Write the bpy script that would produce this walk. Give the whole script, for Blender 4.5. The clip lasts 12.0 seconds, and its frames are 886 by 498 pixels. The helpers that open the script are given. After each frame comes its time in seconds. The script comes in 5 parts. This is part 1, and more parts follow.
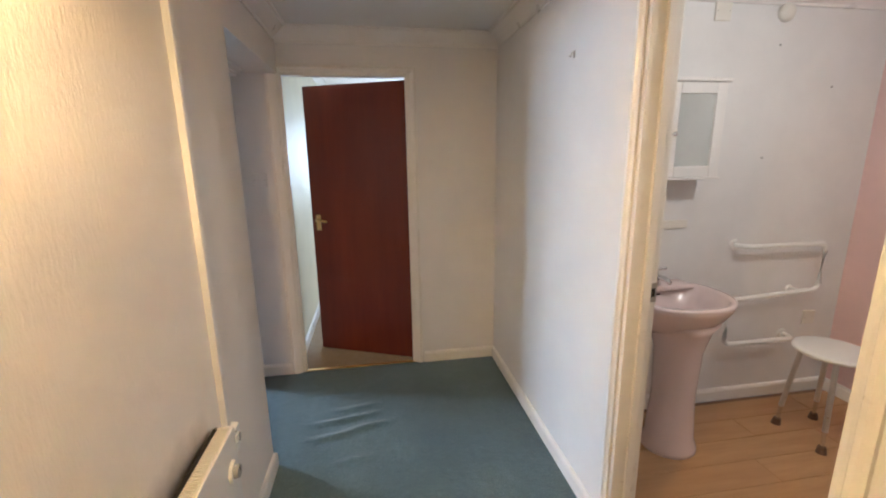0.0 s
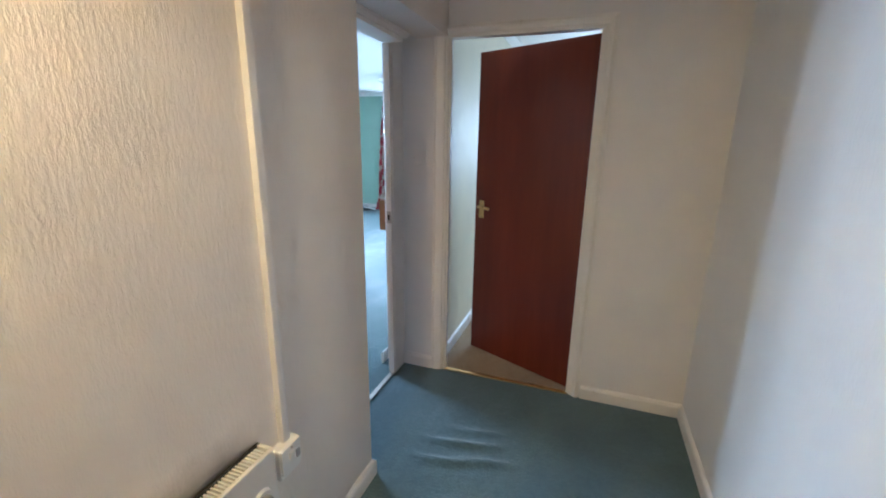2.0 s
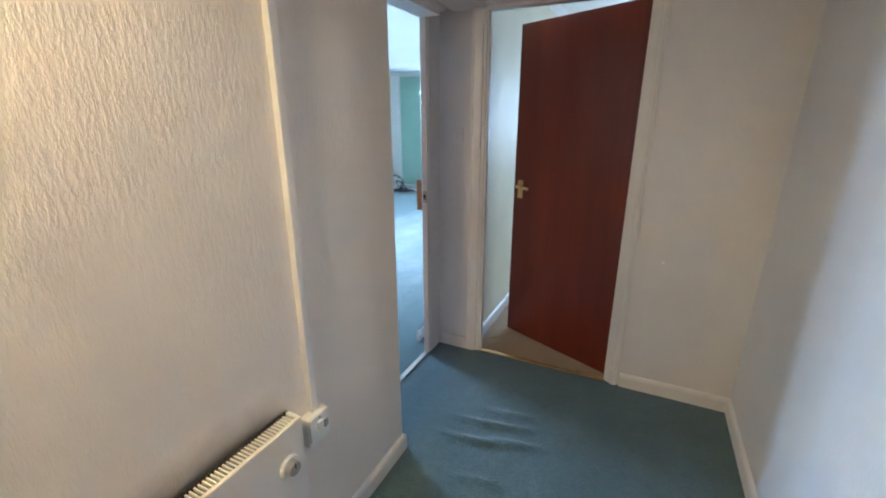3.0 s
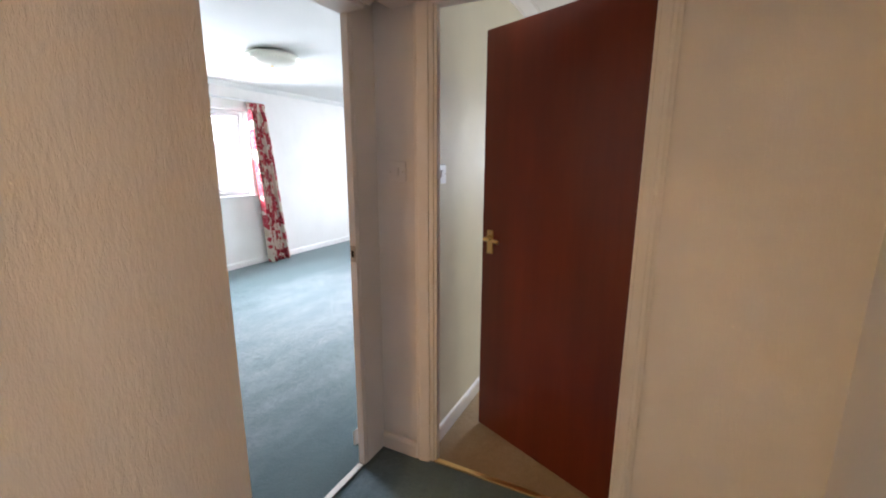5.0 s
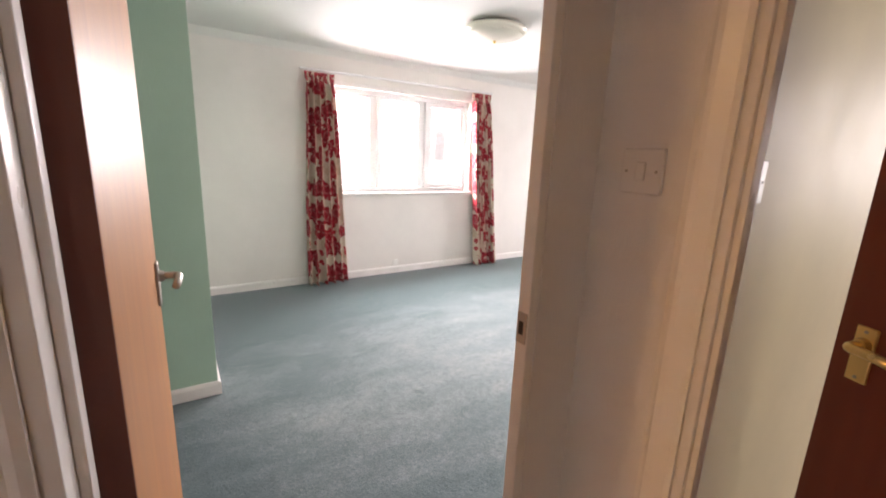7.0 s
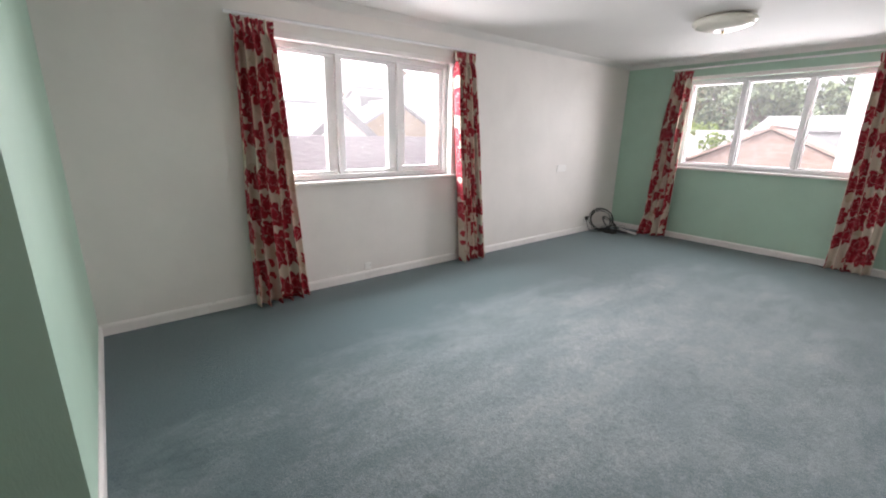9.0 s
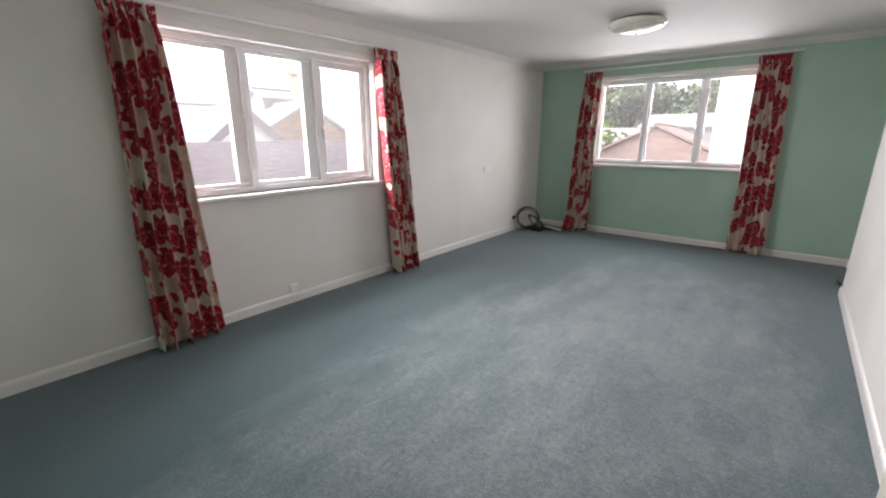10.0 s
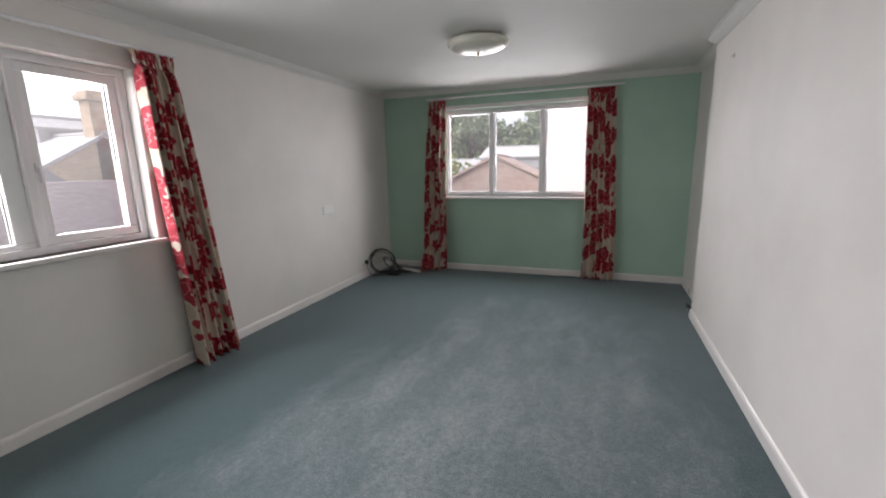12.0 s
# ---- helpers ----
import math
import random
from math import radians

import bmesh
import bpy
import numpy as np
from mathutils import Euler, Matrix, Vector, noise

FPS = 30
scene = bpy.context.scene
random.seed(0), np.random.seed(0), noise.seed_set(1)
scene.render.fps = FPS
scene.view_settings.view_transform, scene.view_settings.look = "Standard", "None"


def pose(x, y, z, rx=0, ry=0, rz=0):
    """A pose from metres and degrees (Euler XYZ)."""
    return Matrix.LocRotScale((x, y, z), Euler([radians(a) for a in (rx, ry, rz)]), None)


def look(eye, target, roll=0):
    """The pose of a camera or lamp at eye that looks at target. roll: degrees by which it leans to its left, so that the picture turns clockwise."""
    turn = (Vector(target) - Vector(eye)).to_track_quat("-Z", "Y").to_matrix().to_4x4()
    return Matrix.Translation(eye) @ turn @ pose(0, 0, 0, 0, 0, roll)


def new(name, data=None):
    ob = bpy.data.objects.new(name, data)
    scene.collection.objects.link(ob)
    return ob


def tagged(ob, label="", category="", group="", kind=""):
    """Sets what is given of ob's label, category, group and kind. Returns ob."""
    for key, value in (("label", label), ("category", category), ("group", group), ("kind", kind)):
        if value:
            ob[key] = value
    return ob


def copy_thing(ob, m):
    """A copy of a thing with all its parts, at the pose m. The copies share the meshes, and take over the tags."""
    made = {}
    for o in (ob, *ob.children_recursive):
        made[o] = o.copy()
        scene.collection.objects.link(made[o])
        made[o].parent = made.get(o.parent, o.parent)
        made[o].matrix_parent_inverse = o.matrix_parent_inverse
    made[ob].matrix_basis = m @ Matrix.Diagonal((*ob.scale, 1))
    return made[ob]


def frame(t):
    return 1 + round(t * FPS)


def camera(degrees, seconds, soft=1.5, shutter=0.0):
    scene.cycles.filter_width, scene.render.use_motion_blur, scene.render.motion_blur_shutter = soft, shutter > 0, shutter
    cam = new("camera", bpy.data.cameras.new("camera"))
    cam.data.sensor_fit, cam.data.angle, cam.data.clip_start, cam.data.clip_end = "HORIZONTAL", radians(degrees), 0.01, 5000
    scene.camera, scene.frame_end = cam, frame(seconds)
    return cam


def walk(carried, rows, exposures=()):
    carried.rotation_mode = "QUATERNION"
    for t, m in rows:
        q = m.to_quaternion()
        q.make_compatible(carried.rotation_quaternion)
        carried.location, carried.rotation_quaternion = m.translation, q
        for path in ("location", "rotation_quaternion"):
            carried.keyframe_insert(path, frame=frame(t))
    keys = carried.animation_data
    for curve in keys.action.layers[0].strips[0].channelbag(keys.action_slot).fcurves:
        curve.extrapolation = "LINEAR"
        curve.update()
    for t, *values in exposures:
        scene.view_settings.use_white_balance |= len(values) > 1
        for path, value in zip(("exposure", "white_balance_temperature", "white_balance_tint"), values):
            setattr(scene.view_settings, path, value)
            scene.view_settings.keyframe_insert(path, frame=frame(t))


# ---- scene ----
cam = camera(93.6, 12.0, 2.0)
PATH = [
    (0, (0.25, -0.173, 1.488), (0.563, 1.755, 1.056), -0.8),
    (0.5, (0.277, -0.028, 1.491), (0.388, 1.928, 1.087), -0.4),
    (1, (0.31, 0.165, 1.484), (0.18, 2.119, 1.076), 0.1),
    (1.5, (0.384, 0.277, 1.48), (-0.012, 2.187, 1.035), 0.3),
    (2, (0.499, 0.353, 1.464), (-0.14, 2.179, 0.955), 0.9),
    (2.5, (0.528, 0.384, 1.444), (-0.269, 2.121, 0.855), 0.8),
    (3, (0.546, 0.393, 1.448), (-0.284, 2.113, 0.855), 0.0),
    (3.5, (0.59, 0.468, 1.455), (-0.162, 2.221, 0.852), 0.1),
    (3.7, (0.589, 0.547, 1.456), (-0.165, 2.303, 0.866), -0.3),
    (5.5, (0.429, 1.354, 1.379), (-0.607, 3.03, 1.038), 0.8),
    (6, (0.296, 1.552, 1.366), (-0.995, 3.041, 1.028), 1.5),
    (6.2, (0.243, 1.633, 1.371), (-1.141, 3.027, 0.995), 1.1),
    (6.5, (0.164, 1.764, 1.367), (-1.377, 2.978, 0.978), 2.1),
    (6.7, (0.117, 1.828, 1.373), (-1.5, 2.937, 0.978), 2.6),
    (8.3, (-0.612, 2.11, 1.361), (-2.257, 3.123, 0.841), 1.1),
    (8.5, (-0.689, 2.154, 1.361), (-2.304, 3.208, 0.833), 1.2),
    (9, (-0.89, 2.227, 1.373), (-2.392, 3.433, 0.837), 1.1),
    (9.5, (-1.096, 2.258, 1.396), (-2.465, 3.613, 0.861), 0.4),
    (10, (-1.196, 2.305, 1.381), (-2.432, 3.786, 0.855), -0.1),
    (10.5, (-1.25, 2.359, 1.385), (-2.342, 3.955, 0.877), -0.6),
    (11, (-1.328, 2.541, 1.39), (-2.28, 4.233, 0.908), -1.0),
    (11.5, (-1.41, 2.806, 1.416), (-2.234, 4.574, 0.973), -1.3),
    (12, (-1.537, 3.125, 1.397), (-2.225, 4.962, 1.005), -1.3),
]
walk(cam, [(t, look(eye, target, roll)) for t, eye, target, roll in PATH], [(0, 3.5, 4850, 6), (1.0, 3.45, 4500, 1), (3.7, 3.4, 4300, 1), (5.4, 3.35, 6100, 17), (6.7, 3.3, 6750, 23), (8.3, 2.8, 6300, 18), (9.0, 2.4, 6350, 18), (10.5, 1.95, 6350, 18), (12, 1.55, 6300, 16)])

# ---- world, sun and lamps ----
world = bpy.data.worlds.new("overcast_sky")
scene.world = world
world.use_nodes = True
wn = world.node_tree
sky = wn.nodes.new("ShaderNodeTexSky")
sky.sky_type = "NISHITA"
sky.sun_disc = False
sky.sun_elevation = radians(48)
sky.sun_rotation = radians(250)
sky.dust_density = 4.0
soft_sky = wn.nodes.new("ShaderNodeHueSaturation")
soft_sky.inputs["Saturation"].default_value = 0.25
wn.links.new(sky.outputs[0], soft_sky.inputs["Color"])
wn.links.new(soft_sky.outputs[0], wn.nodes["Background"].inputs[0])
wn.nodes["Background"].inputs[1].default_value = 0.11

sun_data = bpy.data.lights.new("sun", "SUN")
sun_data.energy = 0.8
sun_data.angle = radians(20)
sun_data.color = (1.0, 0.96, 0.9)
sun = new("sun", sun_data)
# high in the west-south-west, so that no beam falls deep into the rooms
sun.matrix_world = look((-6, -8, 12), (0, 0, 0))


def bulb(name, place, watts, colour, radius=0.06):
    data = bpy.data.lights.new(name, "POINT")
    data.energy, data.color, data.shadow_soft_size = watts, colour, radius
    ob = new(name, data)
    ob.location = place
    return ob


HALL_LAMP = (-0.13, 0.2, 2.10)
bulb("hall_bulb", HALL_LAMP, 6.4, (1.0, 0.57, 0.20), 0.05)
bulb("bathroom_bulb", (2.0, 0.75, 2.12), 1.8, (1.0, 0.80, 0.58), 0.06)



def daylight(name, place, turn, width, height, watts):
    """The sky's light in a window opening, shining into the room."""
    data = bpy.data.lights.new(name, "AREA")
    data.shape, data.size, data.size_y = "RECTANGLE", width, height
    data.energy, data.color = watts, (1.0, 0.985, 0.97)
    ob = new(name, data)
    ob.matrix_basis = pose(*place, 56, 0, turn)
    return ob


daylight("west_window_sky", (-4.89, 4.14, 1.63), -90, 1.9, 1.1, 44)
daylight("north_window_sky", (-2.53, 8.98, 1.67), 180, 1.95, 1.1, 27)
daylight("back_window_sky", (0.7, 6.22, 1.5), 180, 1.4, 1.0, 4.5)

# ---- materials ----


class Nodes:
    """A small helper around one node material."""

    def __init__(self, name, rough=0.6, metal=0.0):
        self.m = bpy.data.materials.new(name)
        self.m.use_nodes = True
        self.t = self.m.node_tree
        self.b = self.t.nodes["Principled BSDF"]
        self.b.inputs["Roughness"].default_value = rough
        self.b.inputs["Metallic"].default_value = metal
        self.co = self.t.nodes.new("ShaderNodeTexCoord")

    def add(self, kind):
        return self.t.nodes.new(kind)

    def link(self, a, b):
        self.t.links.new(a, b)

    def at(self, scale=(1, 1, 1), space="Object"):
        mp = self.add("ShaderNodeMapping")
        mp.inputs["Scale"].default_value = scale
        self.link(self.co.outputs[space], mp.inputs[0])
        return mp.outputs[0]

    def noise(self, scale, detail=4, rough=0.6, stretch=(1, 1, 1), space="Object"):
        n = self.add("ShaderNodeTexNoise")
        n.inputs["Scale"].default_value = scale
        n.inputs["Detail"].default_value = detail
        n.inputs["Roughness"].default_value = rough
        self.link(self.at(stretch, space), n.inputs["Vector"])
        return n.outputs["Fac"]

    def ramp(self, fac, *stops):
        r = self.add("ShaderNodeValToRGB")
        while len(r.color_ramp.elements) < len(stops):
            r.color_ramp.elements.new(0.5)
        for e, (p, c) in zip(r.color_ramp.elements, stops):
            e.position = p
            e.color = (*c, 1) if len(c) == 3 else c
        self.link(fac, r.inputs[0])
        return r.outputs[0]

    def mix(self, fac, a, b, kind="MIX"):
        n = self.add("ShaderNodeMix")
        n.data_type = "RGBA"
        n.blend_type = kind
        for sock, v in ((n.inputs[0], fac), (n.inputs[6], a), (n.inputs[7], b)):
            if isinstance(v, (int, float)):
                sock.default_value = v
            elif isinstance(v, tuple):
                sock.default_value = (*v, 1)
            else:
                self.link(v, sock)
        return n.outputs[2]

    def math(self, op, a, b=0.0, c=0.0):
        n = self.add("ShaderNodeMath")
        n.operation = op
        for sock, v in zip(n.inputs, (a, b, c)):
            if isinstance(v, (int, float)):
                sock.default_value = v
            else:
                self.link(v, sock)
        return n.outputs[0]

    def colour(self, c):
        if isinstance(c, tuple):
            self.b.inputs["Base Color"].default_value = (*c, 1)
        else:
            self.link(c, self.b.inputs["Base Color"])
        return self

    def rough(self, fac, lo, hi):
        n = self.add("ShaderNodeMapRange")
        n.inputs["To Min"].default_value = lo
        n.inputs["To Max"].default_value = hi
        self.link(fac, n.inputs[0])
        self.link(n.outputs[0], self.b.inputs["Roughness"])
        return self

    def bump(self, h, dist, strength=1.0):
        n = self.add("ShaderNodeBump")
        n.inputs["Distance"].default_value = dist
        n.inputs["Strength"].default_value = strength
        self.link(h, n.inputs["Height"])
        if self.b.inputs["Normal"].links:
            self.link(self.b.inputs["Normal"].links[0].from_socket, n.inputs["Normal"])
        self.link(n.outputs[0], self.b.inputs["Normal"])
        return self


def painted(name, c, rough=0.55, grain=0.0004, dirt=0.06):
    n = Nodes(name, rough)
    d = tuple(v * (1 - dirt * 2) for v in c)
    n.colour(n.ramp(n.noise(1.7, 5), (0.3, d), (0.65, c)))
    n.bump(n.noise(55, 3), grain)
    n.rough(n.noise(6, 3), rough - 0.08, rough + 0.08)
    return n.m


def woodchip(name, c, streak=0.0011):
    """Blown vinyl paper: upright ragged ridges, painted over."""
    n = Nodes(name, 0.62)
    d = tuple(v * 0.9 for v in c)
    n.colour(n.ramp(n.noise(1.3, 6), (0.3, d), (0.62, c)))
    if streak > 0.001:
        # soot that the heater has drawn up the paper
        xyz = n.add("ShaderNodeSeparateXYZ")
        n.link(n.co.outputs["Object"], xyz.inputs[0])
        up = n.ramp(n.math("MULTIPLY_ADD", n.noise(7, 4), 0.10, xyz.outputs[2]), (0.69, (0.75, 0.75, 0.75)), (0.80, (0, 0, 0)))
        span = n.ramp(n.math("MULTIPLY", xyz.outputs[1], 0.5), (0.20, (0, 0, 0)), (0.24, (1, 1, 1)), (0.50, (1, 1, 1)), (0.55, (0, 0, 0)))
        n.colour(n.mix(n.math("MULTIPLY", up, span), n.b.inputs["Base Color"].links[0].from_socket, (0.10, 0.085, 0.07)))
    ridge = n.noise(90, 4, 0.72, (1, 1, 0.30))
    n.bump(n.ramp(ridge, (0.40, (0, 0, 0)), (0.66, (1, 1, 1))), streak * 1.2, 0.6)
    n.bump(n.noise(240, 2), 0.0004)
    return n.m


def timber(name, dark, light, rough=0.3, axis=(1, 1, 0.06), scale=14):
    n = Nodes(name, rough)
    g = n.noise(scale, 6, 0.65, axis)
    fine = n.noise(scale * 9, 3, 0.6, axis)
    c = n.ramp(g, (0.25, dark), (0.7, light))
    n.colour(n.mix(0.2, c, n.ramp(fine, (0.3, dark), (0.7, light))))
    n.rough(g, rough - 0.03, rough + 0.06)
    return n.m


def pile(name, deep, pale, worn, path=None):
    """Cut pile, tufted; path: (centre, half-widths) of the oval coloured paler for foot wear and window glare."""
    n = Nodes(name, 0.95)
    fine = n.noise(170, 3, 0.75)
    mid = n.noise(30, 5, 0.8)
    patches = n.noise(1.5, 8, 0.72, (1.4, 0.6, 1))
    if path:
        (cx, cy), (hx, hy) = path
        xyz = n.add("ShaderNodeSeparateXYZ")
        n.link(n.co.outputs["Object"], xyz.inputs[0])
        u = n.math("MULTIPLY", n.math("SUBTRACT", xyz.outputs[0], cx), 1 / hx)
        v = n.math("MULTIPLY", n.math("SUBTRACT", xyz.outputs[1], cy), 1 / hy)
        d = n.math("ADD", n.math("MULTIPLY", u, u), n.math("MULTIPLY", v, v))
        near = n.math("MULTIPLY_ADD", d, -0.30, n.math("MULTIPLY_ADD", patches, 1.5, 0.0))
        # foot wear and the windows' glare, both put into the colour as one pale oval
        wear_glare = n.ramp(near, (0.22, (0, 0, 0)), (0.85, (1, 1, 1)))
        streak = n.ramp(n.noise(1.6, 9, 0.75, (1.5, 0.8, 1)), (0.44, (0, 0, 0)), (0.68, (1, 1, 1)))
        base = n.mix(wear_glare, deep, pale)
        base = n.mix(n.math("MULTIPLY", wear_glare, streak), base, worn)
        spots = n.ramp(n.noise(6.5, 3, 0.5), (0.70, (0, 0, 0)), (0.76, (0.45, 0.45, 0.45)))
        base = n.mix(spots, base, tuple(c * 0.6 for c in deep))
    else:
        base = n.mix(n.ramp(patches, (0.42, (0, 0, 0)), (0.60, (1, 1, 1))), pale, worn)
        base = n.mix(n.ramp(n.noise(0.8, 3), (0.35, (0, 0, 0)), (0.6, (1, 1, 1))), deep, base)
    tuft = tuple(c * 0.72 for c in deep)
    base = n.mix(n.ramp(mid, (0.34, (0.5, 0.5, 0.5)), (0.60, (0, 0, 0))), base, tuft)
    n.colour(n.mix(n.ramp(fine, (0.36, (0.7, 0.7, 0.7)), (0.6, (0, 0, 0))), base, tuft))
    n.bump(n.noise(9, 4), 0.006, 0.5)
    n.bump(n.noise(75, 3, 0.7), 0.006, 0.7)
    n.bump(fine, 0.003, 0.8)
    n.b.inputs["Sheen Weight"].default_value = 0.30
    n.b.inputs["Sheen Roughness"].default_value = 0.45
    return n.m


def metal(name, c, rough=0.25):
    n = Nodes(name, rough, 1.0)
    n.colour(c)
    n.rough(n.noise(40, 3), rough, rough + 0.15)
    return n.m


def plain(name, c, rough=0.5, spot=0.12):
    n = Nodes(name, rough)
    n.colour(n.ramp(n.noise(9, 4), (0.3, tuple(v * (1 - spot) for v in c)), (0.7, c)))
    return n.m


HALL_PAPER = woodchip("hall_wallpaper", (0.76, 0.71, 0.66))
HALL_PLAIN = woodchip("hall_wallpaper_fine", (0.74, 0.72, 0.71), 0.0007)
LIVING_WHITE = woodchip("living_white_wall", (0.76, 0.73, 0.69), 0.00035)
LIVING_GREEN = woodchip("living_mint_wall", (0.40, 0.57, 0.46), 0.00035)
BACKROOM_WALL = painted("back_room_wall", (0.78, 0.73, 0.56))
BATH_WALL = painted("bathroom_wall", (0.76, 0.745, 0.73))
PINK_WALL = painted("pink_wall", (0.76, 0.55, 0.53))
CEIL = painted("ceiling_paint", (0.76, 0.75, 0.73), 0.6, 0.0003, 0.02)
LIVING_CEIL = painted("living_ceiling_paint", (0.74, 0.73, 0.70), 0.7, 0.0001, 0.015)
LIVING_CEIL.node_tree.nodes["Principled BSDF"].inputs["Specular IOR Level"].default_value = 0.25
GLOSS = painted("white_gloss_trim", (0.80, 0.77, 0.74), 0.3, 0.0002)
UPVC = painted("white_window_plastic", (0.82, 0.82, 0.82), 0.25, 0.00005, 0.02)
MAHOGANY = timber("mahogany_veneer", (0.075, 0.010, 0.003), (0.175, 0.029, 0.008), 0.32, (1, 1, 0.10), 3)
OAK = timber("golden_door_veneer", (0.33, 0.13, 0.04), (0.50, 0.23, 0.085), 0.38)
BOXWOOD = timber("brown_box_veneer", (0.20, 0.085, 0.03), (0.36, 0.17, 0.065), 0.35, (1, 0.08, 1))
# the pale mid-floor oval holds painted window glare besides real wear
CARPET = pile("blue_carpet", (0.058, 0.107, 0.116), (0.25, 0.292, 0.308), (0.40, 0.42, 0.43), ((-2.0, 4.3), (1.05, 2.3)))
HALL_CARPET = pile("hall_blue_carpet", (0.062, 0.108, 0.130), (0.112, 0.175, 0.205), (0.16, 0.235, 0.262))
BEIGE_CARPET = pile("beige_carpet", (0.30, 0.21, 0.11), (0.42, 0.31, 0.18), (0.48, 0.37, 0.23))
BRASS = metal("brass", (0.80, 0.58, 0.25), 0.22)
CHROME = metal("chrome", (0.75, 0.75, 0.75), 0.12)
STEEL = metal("dull_steel", (0.45, 0.42, 0.38), 0.4)
WHITE_PLASTIC = plain("white_plastic", (0.80, 0.79, 0.76), 0.35, 0.04)
CREAM_PLASTIC = plain("cream_plastic", (0.72, 0.69, 0.62), 0.4, 0.05)
CREAM_METAL = plain("cream_enamel", (0.66, 0.62, 0.52), 0.4, 0.05)
HEATER_WHITE = painted("heater_enamel", (0.72, 0.70, 0.68), 0.35, 0.0001, 0.05)
GREY_PLASTIC = plain("grey_plastic", (0.33, 0.32, 0.31), 0.45)
BROWN_RUBBER = plain("brown_rubber", (0.11, 0.06, 0.04), 0.6)
SATIN_ALLOY = metal("satin_alloy", (0.62, 0.60, 0.58), 0.38)
BLACK_RUBBER = plain("black_rubber", (0.02, 0.02, 0.02), 0.55)
DARK = plain("dark_interior", (0.015, 0.014, 0.013), 0.8)
CERAMIC = painted("pink_ceramic", (0.74, 0.61, 0.585), 0.12, 0.00003, 0.02)
WHITE_TILE = painted("white_tile", (0.80, 0.79, 0.77), 0.15, 0.0001)
FROSTED = plain("opal_glass_shade", (0.78, 0.76, 0.66), 0.25, 0.03)


def glass():
    n = Nodes("window_glass", 0.0)
    clear = n.add("ShaderNodeBsdfTransparent")
    gloss = n.add("ShaderNodeBsdfGlossy")
    gloss.inputs["Roughness"].default_value = 0.02
    f = n.add("ShaderNodeFresnel")
    f.inputs["IOR"].default_value = 1.35
    mx = n.add("ShaderNodeMixShader")
    n.link(f.outputs[0], mx.inputs[0])
    n.link(clear.outputs[0], mx.inputs[1])
    n.link(gloss.outputs[0], mx.inputs[2])
    # thin translucent veil, added to lay a pale haze over the view outdoors
    haze_veil = n.add("ShaderNodeBsdfTranslucent")
    haze_veil.inputs["Color"].default_value = (0.95, 0.93, 0.93, 1)
    film = n.add("ShaderNodeMixShader")
    n.link(n.ramp(n.noise(2.5, 5), (0.3, (0.007, 0.007, 0.007)), (0.7, (0.012, 0.012, 0.012))), film.inputs[0])
    n.link(mx.outputs[0], film.inputs[1])
    n.link(haze_veil.outputs[0], film.inputs[2])
    n.link(film.outputs[0], n.t.nodes["Material Output"].inputs[0])
    return n.m


def looking_glass():
    n = Nodes("mirror_glass", 0.02, 1.0)
    n.colour((0.86, 0.88, 0.87))
    return n.m


